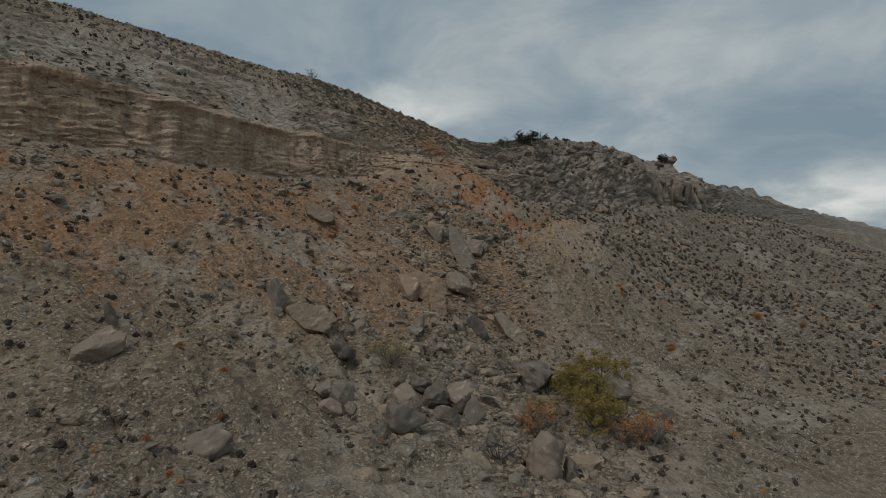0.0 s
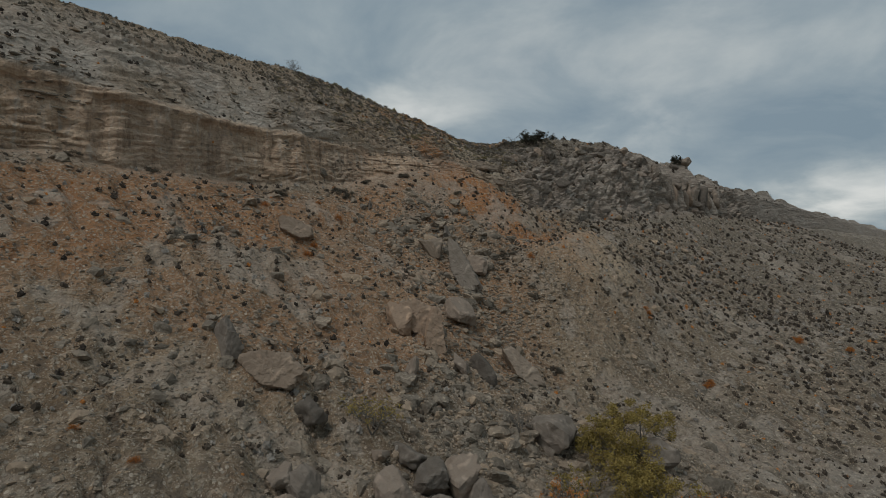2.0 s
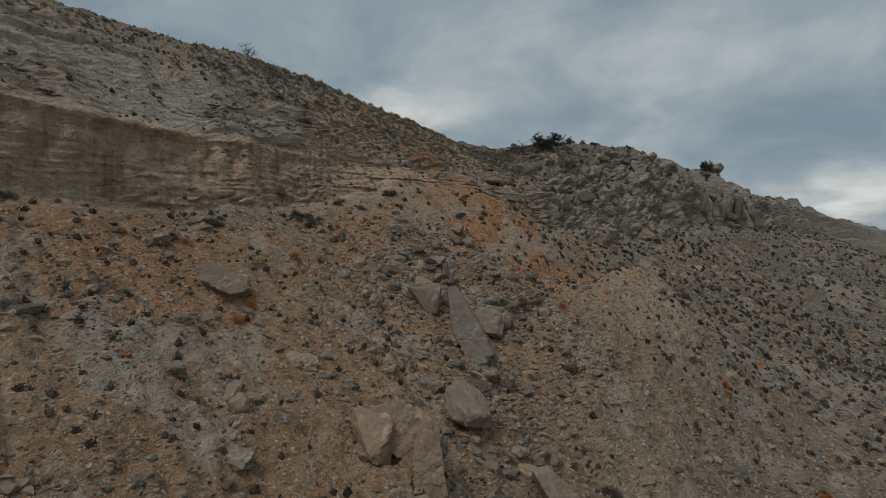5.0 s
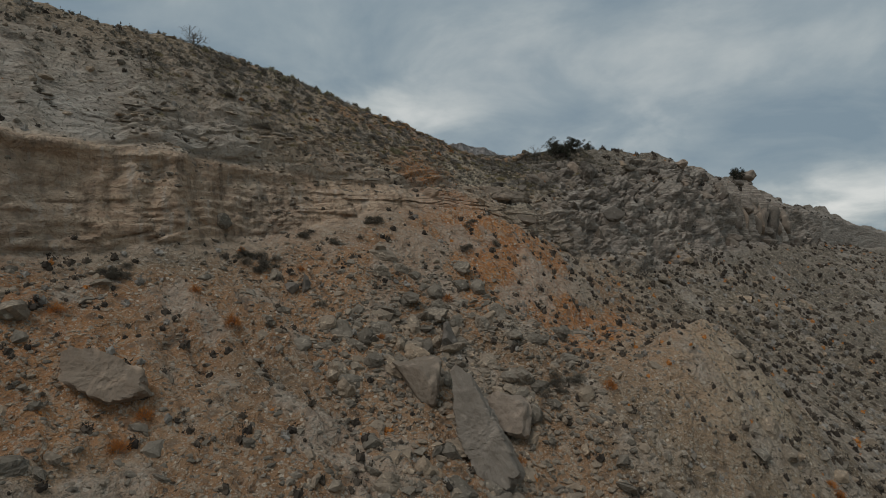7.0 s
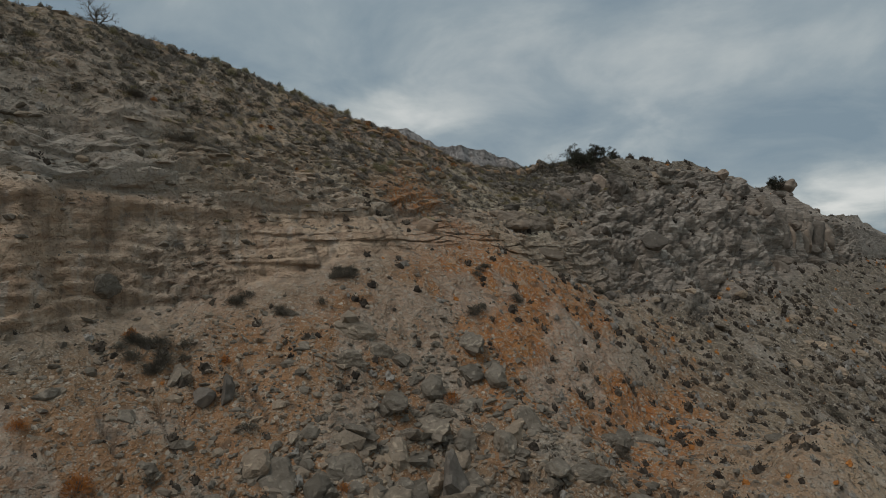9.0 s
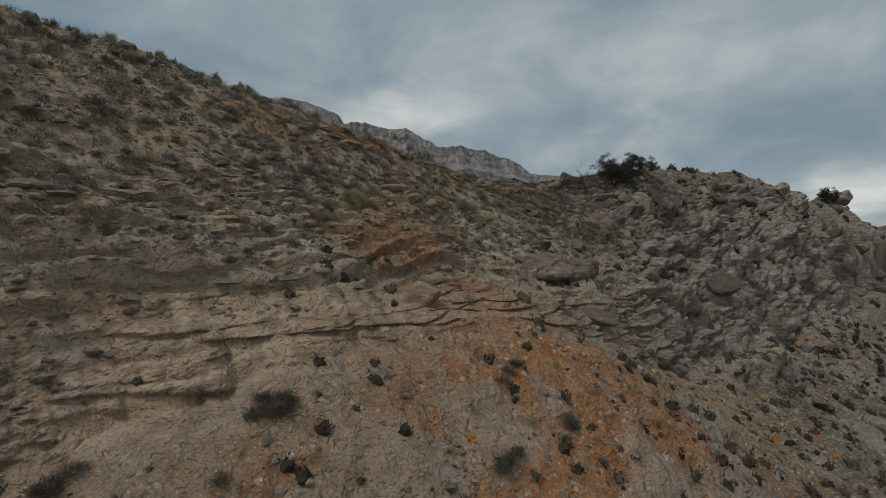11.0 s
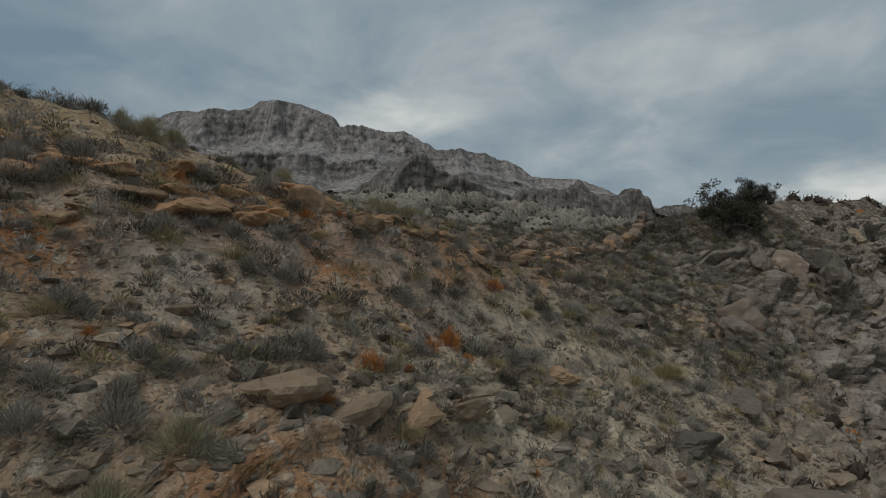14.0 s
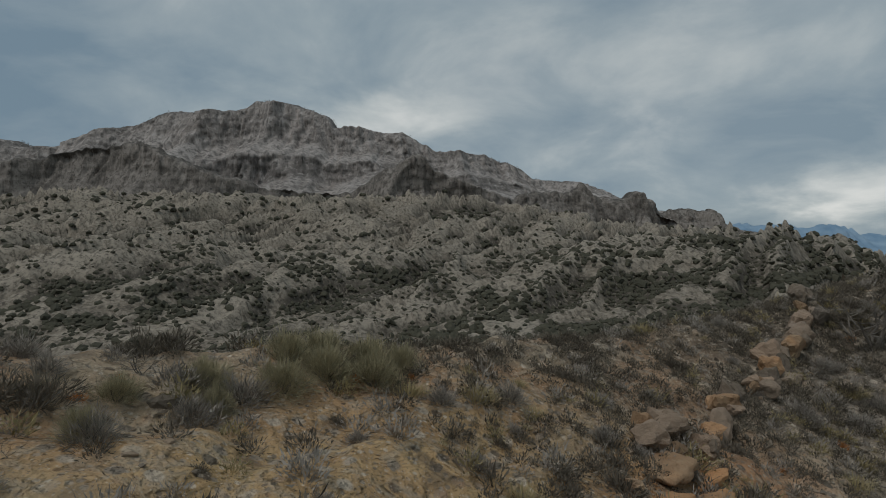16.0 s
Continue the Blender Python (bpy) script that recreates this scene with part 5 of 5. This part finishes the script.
def shrub_kinds():
    rng = scatter_rng(77)
    kinds = []
    for i in range(4):
        kinds.append(("sage", plant("sagebrush", "grey-green sagebrush mound on the slope", "shrub", "sagebrush on the crest", (("woody_base", twigs(rng, 14, 0.42, 0.5), TWIG), ("foliage", spines(rng, 1500, 0.52, 0.60, 0.012), SAGE)))))
    for i in range(3):
        kinds.append(("dark", plant("blackbrush", "low dark twiggy shrub on the slope", "shrub", "dark shrubs", (("woody_base", twigs(rng, 14, 0.36, 0.5), TWIG), ("foliage", spines(rng, 850, 0.50, 0.60, 0.017), SCRUB)))))
    for i in range(3):
        kinds.append(("grass", plant("grass_clump", "dry olive bunchgrass clump", "grass", "bunchgrass on the crest", (("tuft", blades(rng, 320, 0.62, 0.55, 0.008, 0.35, False, 0.7), GRASS),))))
    for i in range(2):
        kinds.append(("broom", plant("broom_shrub", "tall olive-grey broom shrub with fine upright stems", "shrub", "broom shrubs", (("woody_base", twigs(rng, 16, 0.4, 0.4), TWIG), ("foliage", spines(rng, 4500, 0.62, 0.60, 0.007, 1.2), BROOM)))))
    for i in range(2):
        kinds.append(("rust", plant("rabbitbrush", "rust-orange dried rabbitbrush on the slope", "shrub", "rust-orange shrubs", (("woody_base", twigs(rng, 9, 0.4, 0.3), TWIG), ("foliage", spines(rng, 1000, 0.46, 0.42, 0.011), RUSTBUSH)))))
    for n in range(2):
        out, tips = [], []
        for i in range(6):
            a = rng.uniform(0, 6.28)
            branch(rng, (0, 0, -0.05), (0.6 * math.cos(a), 0.6 * math.sin(a), 0.9), 0.42, 0.012, 2, out, tips, 0.6, 3, 4)
        kinds.append(("bare", plant("bare_shrub", "leafless grey twiggy shrub on the slope", "shrub", "leafless shrubs", (("twig_mass", merge(out), TWIG),))))
    return kinds


def strew_shrubs():
    kinds = shrub_kinds()
    by = {}
    for k, ob in kinds:
        by.setdefault(k, []).append(ob)
    used = set()
    rng = scatter_rng(31)

    def put(kind, u, v, s, squat=1.0):
        src = by[kind][rng.integers(0, len(by[kind]))]
        m = Matrix.Translation(on_hill(u, v, 0.04)) @ pose(0, 0, 0, rng.uniform(-8, 8), rng.uniform(-8, 8), rng.uniform(0, 360)) @ Matrix.Diagonal((s, s, s * squat, 1))
        if src not in used:
            used.add(src)
            src.matrix_world = m
        else:
            o = copy_thing(src, Matrix.Identity(4))
            o.matrix_world = m

    # along the crest and the bench below it
    n = 0
    while n < 640:
        u, v = rng.uniform(52, 112), rng.uniform(73.5, 92.5)
        if rng.random() > (0.45 + 0.55 * step(v, 74, 79)) * (1 - 0.8 * step(v, 83.5, 85.5)):
            continue
        r = rng.random()
        kind = "sage" if r < 0.50 else "grass" if r < 0.68 else "dark" if r < 0.88 else "rust" if r < 0.93 else "bare"
        put(kind, u, v, (0.36 + 0.62 * rng.random() ** 1.4) * (0.8 if kind == "rust" else 1), rng.uniform(0.75, 1.1))
        n += 1
    # twiggy bushes standing along the skyline
    for i in range(150):
        u = rng.uniform(50, 84)
        v = float(np.interp(u, STATIONS, LINES[6][0])) + rng.uniform(-2.4, 0.6)
        put(("bare", "bare", "sage", "broom", "dark", "bare")[rng.integers(0, 6)], u, v, rng.uniform(0.5, 1.05), rng.uniform(0.8, 1.15))
    # larger clumps that stand out
    def clump(kind, u, v, width):
        wide = {"sage": 1.05, "dark": 1.1, "grass": 0.95, "rust": 0.75, "bare": 1.1, "broom": 1.05}[kind]
        if width < 1.5:
            put(kind, u, v, width / wide, rng.uniform(0.7, 0.95))
            return
        for i in range(int(2 + 1.7 * width)):
            a, q = rng.uniform(0, 6.28), rng.uniform(0, 0.42) * width
            put(kind, u + q * math.cos(a), v + 0.6 * q * math.sin(a), rng.uniform(0.6, 1.25) / wide, rng.uniform(0.7, 0.95))

    for u, v, w in ((84.0, 90.0, 1.0), (85.6, 90.2, 1.2), (86.5, 90.4, 1.3), (87.4, 90.0, 1.2), (88.0, 89.6, 1.0), (82.6, 89.6, 0.8)):
        clump("broom", u, v, w)
    clump("dark", 50.6, 70.3, 2.94)
    clump("dark", 51.0, 68.7, 2.07)
    clump("dark", 55.6, 71.3, 1.87)
    clump("dark", 61.8, 69.3, 2.05)
    clump("dark", 61.4, 69.8, 1.72)
    clump("dark", 57.2, 69.1, 1.53)
    clump("dark", 53.2, 64.9, 1.11)
    clump("rust", 46.9, 65.0, 1.31)
    clump("rust", 50.3, 71.0, 0.95)
    clump("rust", 62.9, 61.9, 1.04)
    clump("dark", 68.3, 64.8, 1.61)
    clump("dark", 70.0, 56.1, 1.68)
    clump("bare", 66.9, 53.1, 2.35)
    clump("dark", 71.2, 67.0, 1.98)
    clump("rust", 53.8, 68.5, 0.78)
    clump("dark", 54.8, 76.0, 2.38)
    clump("dark", 49.8, 78.5, 1.13)
    clump("dark", 52.6, 78.2, 2.05)
    clump("dark", 72.1, 64.7, 1.73)
    clump("dark", 89.2, 67.7, 4.26)
    clump("rust", 45.5, 67.3, 0.83)
    clump("rust", 55.4, 60.9, 0.7)
    clump("dark", 49.1, 64.6, 0.86)
    clump("dark", 59.3, 68.5, 0.96)
    clump("bare", 99.7, 61.8, 3.4)
    clump("dark", 41.5, 69.7, 2.6)
    clump("sage", 71.2, 77.9, 1.1)
    clump("rust", 38.1, 66.8, 1.14)
    clump("rust", 40.4, 60.2, 1.13)
    clump("rust", 39.0, 59.3, 1.26)
    clump("dark", 63.5, 52.3, 3.82)
    clump("dark", 99.6, 51.4, 3.84)
    clump("rust", 65.9, 49.6, 1.14)
    clump("rust", 57.9, 51.2, 1.0)
    clump("broom", 70.8, 77.0, 2.1)
    clump("broom", 71.9, 77.3, 1.1)
    clump("sage", 68.8, 78.8, 1.45)
    clump("grass", 71.1, 72.2, 1.3)
    clump("sage", 70.1, 78.1, 0.99)
    clump("grass", 62.8, 75.5, 0.87)
    clump("dark", 64.7, 85.1, 0.63)
    clump("sage", 67.6, 85.0, 1.15)
    clump("bare", 72.7, 70.7, 1.79)
    clump("dark", 27.3, 70.5, 2.29)
    clump("dark", 19.8, 70.5, 2.11)
    clump("dark", 41.8, 69.9, 2.61)
    clump("dark", 51.1, 69.7, 3.53)
    clump("dark", 77.5, 28.0, 2.16)
    clump("rust", 14.8, 35.2, 0.66)
    clump("rust", 10.6, 31.7, 0.77)
    clump("rust", 14.4, 41.3, 0.73)
    clump("rust", 102.9, 27.8, 4.3)
    clump("bare", 81.5, 24.8, 3.11)
    clump("rust", 76.2, 38.7, 2.1)
    clump("dark", 63.9, 52.3, 4.24)
    clump("dark", 91.7, 48.2, 4.09)
    clump("dark", 57.7, 40.0, 1.57)
    clump("rust", 16.5, 38.6, 0.8)
    clump("rust", 10.3, 34.7, 0.72)
    clump("rust", 74.7, 30.6, 2.31)
    clump("rust", 107.5, 22.3, 2.37)
    clump("rust", 73.9, 83.1, 0.45)
    clump("sage", 74.5, 83.2, 0.94)
    clump("grass", 74.2, 80.8, 0.93)
    clump("sage", 74.4, 80.4, 0.82)
    clump("rust", 77.0, 82.4, 0.52)
    clump("rust", 76.4, 81.4, 0.26)
    clump("grass", 78.5, 80.2, 0.67)
    clump("rust", 83.0, 80.7, 0.89)
    clump("rust", 78.9, 78.8, 0.83)
    clump("grass", 76.4, 78.2, 0.89)
    clump("rust", 75.8, 78.1, 0.76)
    clump("sage", 78.8, 79.7, 0.66)
    clump("dark", 74.8, 80.5, 0.52)
    clump("sage", 97.0, 80.6, 1.5)
    clump("sage", 93.9, 83.0, 1.96)
    clump("sage", 74.1, 78.5, 0.53)
    clump("bare", 72.8, 81.2, 0.84)
    clump("sage", 80.9, 78.3, 1.14)
    clump("dark", 80.9, 80.4, 0.65)
    clump("grass", 89.2, 77.5, 1.87)
    clump("broom", 85.1, 89.4, 1.08)
    clump("sage", 84.4, 89.5, 1.12)
    clump("broom", 86.1, 89.6, 1.17)
    clump("broom", 86.9, 89.2, 1.31)
    clump("rust", 86.6, 89.4, 0.33)
    clump("grass", 87.2, 88.5, 0.85)
    clump("sage", 83.4, 89.1, 0.83)
    clump("rust", 82.7, 89.9, 0.25)
    clump("rust", 82.1, 89.5, 0.3)
    clump("bare", 81.3, 88.7, 0.52)
    clump("sage", 83.2, 86.1, 0.53)
    clump("sage", 83.9, 86.4, 0.4)
    clump("sage", 85.4, 87.7, 0.48)
    clump("dark", 85.8, 87.2, 0.26)
    clump("sage", 85.3, 85.9, 0.41)
    clump("dark", 84.1, 85.4, 0.21)
    clump("grass", 84.6, 85.2, 0.51)
    clump("dark", 87.5, 87.3, 0.4)
    clump("dark", 88.0, 87.0, 0.41)
    clump("bare", 89.2, 86.9, 0.77)
    clump("sage", 90.4, 86.3, 0.68)
    clump("dark", 88.4, 85.9, 0.67)
    clump("sage", 86.4, 85.2, 0.69)
    clump("grass", 88.4, 87.9, 0.88)
    clump("sage", 87.5, 88.0, 0.74)
    clump("sage", 88.7, 87.2, 0.49)
    clump("sage", 94.7, 87.2, 0.76)
    clump("dark", 97.9, 87.5, 1.07)
    clump("dark", 93.3, 86.0, 0.94)
    clump("bare", 102.4, 84.5, 1.71)
    clump("dark", 106.5, 84.3, 2.63)
    clump("sage", 92.1, 87.2, 0.8)
    clump("grass", 91.1, 87.6, 0.64)
    clump("dark", 95.5, 85.8, 0.89)
    clump("dark", 89.3, 85.4, 0.7)
    clump("dark", 104.2, 83.5, 1.17)
    clump("bare", 97.1, 84.6, 1.2)
    clump("sage", 90.8, 85.7, 0.56)
    clump("dark", 85.5, 88.4, 0.42)
    clump("bare", 86.1, 88.0, 0.57)


def mound(seed, height, spread, shoots, width, core=0.60):
    """A small dense tuft: a ragged dome with some shoots standing out of it."""
    rng = scatter_rng(seed)
    d, faces = BALLS[2]
    r = core * (1 + 0.43 * rng.uniform(-1, 1, len(d)))
    co = d * r[:, None] * np.array([spread * 0.8, spread * 0.8, height])
    faces = faces[(d[faces][:, :, 2].min(axis=1) > -0.6)]
    return merge([(co, faces), spines(rng, shoots, height, spread, width)])


def small_scrub():
    """The sparse tufts of the lower slopes and of the far hills, each lot one mesh."""
    rng = scatter_rng(41)
    tufts = [mound(900 + i, 0.50, 0.52, 20, 0.09) for i in range(8)]
    n = 42000
    u = np.where(rng.random(n) < 0.72, rng.uniform(-14, 130, n), rng.uniform(130, 260, n))
    v = rng.uniform(10, 90, n)
    rim, foot = np.interp(u, STATIONS, LINES[4][0]), np.interp(u, STATIONS, LINES[3][0])
    d = 0.45 + 0.5 * value_noise(u / 8, v / 8, 0, 650) + 0.3 * value_noise(u / 2.5, v / 2.5, 0, 651) + 0.45 * ((u > 72) & (v < 64))
    d = d * np.where((foot < v) & (v < rim), 0.15, 1.0) * np.where((48 < u) & (u < 112) & (v > 73.5), 0.0, 1.0)
    keep = np.flatnonzero(rng.random(n) < d)[:11500]
    u, v, n = u[keep], v[keep], len(keep)
    s = rng.uniform(0.36, 1.0, n) ** 1.4 * np.where(u < 80, 1.05, np.where(u < 110, 1.3, 1.6))
    r = rng.random(n)
    s = s * np.where(r >= 0.94, 0.75, 1)
    spots = spots_on_hill(u, v, 0.05, s, rng.uniform(0, 6.28, n), rng.integers(0, 8, n), 0 * u)
    joined("scrub_tufts", tufts, spots[r < 0.70], TUFT, "sparse dark scrub tufts over the talus slopes", "scrub")
    joined("sage_tufts", tufts, spots[(r >= 0.70) & (r < 0.94)], SAGE, "sparse grey sage tufts over the talus slopes", "scrub")
    joined("rusty_tufts", tufts, spots[r >= 0.94], RUSTBUSH, "scattered rust-orange dried tufts on the slopes", "scrub")
    # crest line fringe towards the uphill end
    n = 700
    u = rng.uniform(5, 66, n)
    v = np.interp(u, STATIONS, LINES[6][0]) + rng.uniform(-4.5, 1.5, n)
    joined("crest_scrub", tufts, spots_on_hill(u, v, 0.05, rng.uniform(0.35, 0.9, n), rng.uniform(0, 6.28, n), rng.integers(0, 8, n), 0 * u), SCRUB, "dark scrub fringe along the ridge crest", "scrub")
    # low sage and dry tufts between the larger shrubs of the crest
    low = [spines(scatter_rng(930 + i), 150, 0.42, 0.50, 0.030) for i in range(8)]
    n = 10000
    u, v = rng.uniform(46, 116, n), rng.uniform(74, 93, n)
    keep = rng.random(n) < (0.45 + 0.5 * step(v, 75, 80) + 0.5 * value_noise(u / 3.5, v / 3.5, 0, 670)) * (1 - 0.75 * step(v, 83.5, 85.5) * (1 - step(u, 96, 104)))
    u, v = u[keep], v[keep]
    n = len(u)
    r = rng.random(n)
    spots = spots_on_hill(u, v, 0.04, 0.34 + 0.65 * rng.random(n) ** 1.6, rng.uniform(0, 6.28, n), rng.integers(0, 8, n), 0 * u)
    joined("low_sage", low, spots[r < 0.42], SAGE, "low grey sage tufts covering the crest", "scrub")
    joined("low_grass", low, spots[(r >= 0.42) & (r < 0.58)], GRASS, "low dry olive tufts on the crest", "scrub")
    joined("low_scrub", low, spots[r >= 0.58], SCRUB, "low dark scrub tufts on the crest", "scrub")
    # close rows of small dark tufts over the saddle
    fine = [spines(scatter_rng(940 + i), 110, 0.40, 0.48, 0.036) for i in range(6)]
    n = 9000
    u, v = rng.uniform(86, 116, n), rng.uniform(75.5, 91, n)
    keep = np.flatnonzero(rng.random(n) < step(u + 0.5 * (v - 80), 87, 94) * (0.55 + 0.5 * value_noise(u / 2.2, v / 2.2, 0, 680)) * (1 - 0.5 * step(u, 104, 110) * (1 - step(v, 77, 79))))[:5200]
    u, v, n = u[keep], v[keep], len(keep)
    joined("saddle_tufts", fine, spots_on_hill(u, v, 0.04, 0.30 + 0.55 * rng.random(n) ** 1.6, rng.uniform(0, 6.28, n), rng.integers(0, 6, n), 0 * u), SCRUB, "close low dark tufts over the grey saddle", "scrub")
    # washes of the badlands
    bushes = []
    for i in range(6):
        d, faces = BALLS[1]
        bushes.append((d * (1 + 0.4 * scatter_rng(950 + i).uniform(-1, 1, len(d)))[:, None] * np.array([1.0, 1.0, 0.75]) * 0.8, faces))
    rows = []
    while len(rows) < 24000:
        i, j = rng.integers(142, 300), rng.integers(69, 551)
        if rng.random() > 0.12 + 0.88 * BAD_HOLLOW[i, j] ** 1.5:
            continue
        size = rng.uniform(0.5, 1.45) * (1 + 0.5 * float(value_noise(BAD_X[i, j] / 30, BAD_Y[i, j] / 30, 0, 660)))
        rows.append((BAD_X[i, j], BAD_Y[i, j], BAD_Z[i, j] - 0.1, size * (1 + 0.8 * (BAD_Y[i, j] - 114) / 300), rng.uniform(0, 6.28), rng.integers(0, 6), 0.0))
    trees = [spines(scatter_rng(980 + i), 14, 2.6, 2.4, 0.9, 0.5) for i in range(4)]
    rim = []
    for i in range(420):
        px = rng.uniform(-150, 1080)
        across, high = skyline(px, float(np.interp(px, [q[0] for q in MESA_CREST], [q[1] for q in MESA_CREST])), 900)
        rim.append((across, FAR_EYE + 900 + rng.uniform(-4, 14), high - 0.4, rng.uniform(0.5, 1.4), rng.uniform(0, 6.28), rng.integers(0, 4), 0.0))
    joined("rim_scrub", trees, rim, SCRUB, "dark scrub along the rim of the far mesa", "scrub")
    joined("wash_scrub", bushes, rows, WASH, "dark scrub filling the washes of the badlands", "scrub")


def juniper(u, v, height, width, seed, label):
    rng = scatter_rng(seed)
    out, tips = [], []
    for i in range(4):
        a = 1.57 * i + rng.uniform(-0.5, 0.5)
        branch(rng, (0.1 * math.cos(a), 0.1 * math.sin(a), -0.2), (0.75 * math.cos(a), 0.75 * math.sin(a), 0.8), 0.48 * height, 0.10 * height / 3, 2, out, tips, 0.5, 4, 7)
    tips = [t for t in tips]
    k = width / (2 * max(0.2, max(np.hypot(t[0], t[1]) for t in tips)))
    kz = height * 0.92 / max(t[2] for t in tips)
    wood = merge(out)
    grow = np.array([k, k, kz])
    wood = (wood[0] * grow, wood[1])
    centres = [(*(t * grow), rng.uniform(0.24, 0.48) * height / 3) for t in tips]
    for i in range(30):
        a, q = rng.uniform(0, 6.28), rng.uniform(0.2, 0.95)
        centres.append((q * width * 0.45 * math.cos(a), q * width * 0.45 * math.sin(a), height * rng.uniform(0.12, 0.62), 0.46 * height / 3))
    crown = leaf_cloud(rng, 9000, centres, 1.0, 0.065 * height / 3)
    root = plant("juniper", label, "tree", "junipers on the crest", (("trunk", wood, BARK), ("crown", crown, JUNIPER)))
    root.matrix_world = Matrix.Translation(on_hill(u, v, 0.1)) @ pose(0, 0, 0, 0, 0, rng.uniform(0, 360))


def bare_tree(u, v, height, seed, label, leaves=None, lot="bare small trees", count=700):
    rng = scatter_rng(seed)
    out, tips = [], []
    for i in range(5):
        a = 1.26 * i + rng.uniform(-0.4, 0.4)
        branch(rng, (0, 0, -0.15), (0.5 * math.cos(a), 0.5 * math.sin(a), 0.9), 0.45 * height, 0.022 * height, 3, out, tips, 0.55, 3, 6)
    wood = merge(out)
    top = wood[0][:, 2].max()
    wood = (wood[0] * height / top, wood[1])
    pieces = [("branchwork", wood, TWIG)]
    if leaves:
        centres = [(*(t * height / top), 0.42 if count > 2000 else 0.26) for t in tips]
        pieces.append(("foliage", leaf_cloud(rng, count, centres, 1.0, 0.085), leaves))
    root = plant("autumn_bush" if leaves else "bare_tree", label, "bush" if leaves else "tree", lot, pieces)
    root.matrix_world = Matrix.Translation(on_hill(u, v, 0.1)) @ pose(0, 0, 0, 0, 0, rng.uniform(0, 360))


strew_shrubs()
small_scrub()
juniper(109.3, 81.7, 3.6, 4.8, 61, "broad dark green juniper on the saddle crest")
juniper(113.2, 81.4, 2.7, 4.2, 62, "smaller dark juniper beside the broad one")
juniper(119.5, 82.0, 2.0, 3.0, 63, "low dark juniper on the hump")
juniper(166.5, 71.2, 3.0, 3.2, 64, "small juniper on the rocky knob of the far crest")
bare_tree(105.4, 83.6, 2.6, 65, "leafless small tree beside the juniper")
bare_tree(172.5, 71.4, 2.6, 66, "leafless shrub tree on the rocky knob")
bare_tree(52.2, 85.0, 2.0, 67, "leafless shrub tree on the ridge crest")
bare_tree(49.9, 28.4, 4.2, 68, "autumn bush with olive-yellow leaves at the slope's foot", YELLOW, "autumn brush", 9000)
bare_tree(48.4, 29.6, 3.4, 79, "autumn bush with olive-yellow leaves at the slope's foot", YELLOW, "autumn brush", 6000)
bare_tree(44.6, 24.4, 4.0, 69, "autumn bush with olive-yellow leaves at the slope's foot", YELLOW, "autumn brush", 6500)
bare_tree(46.2, 26.0, 3.0, 80, "autumn bush with olive-yellow leaves at the slope's foot", YELLOW, "autumn brush", 4200)
bare_tree(41.0, 27.6, 3.0, 70, "sparse bush with thinning yellow-brown leaves", YELLOW, "autumn brush", 1000)
bare_tree(44.9, 19.9, 3.0, 71, "sparse bush with thinning rust leaves", RUSTBUSH, "autumn brush", 900)
bare_tree(44.0, 22.0, 2.6, 72, "sparse bush with thinning rust leaves", RUSTBUSH, "autumn brush", 600)
bare_tree(38.4, 26.8, 3.2, 77, "sparse bush with thinning rust leaves", RUSTBUSH, "autumn brush", 800)
bare_tree(31.0, 37.7, 2.6, 73, "sparse bush with thinning yellow-brown leaves", YELLOW, "autumn brush", 800)
bare_tree(31.4, 25.5, 2.8, 74, "leafless grey brush by the boulders")
bare_tree(43.7, 34.7, 2.4, 75, "leafless grey brush by the boulders")
bare_tree(100.5, 63.0, 2.8, 76, "leafless shrub tree on the scree")
talus_stones()
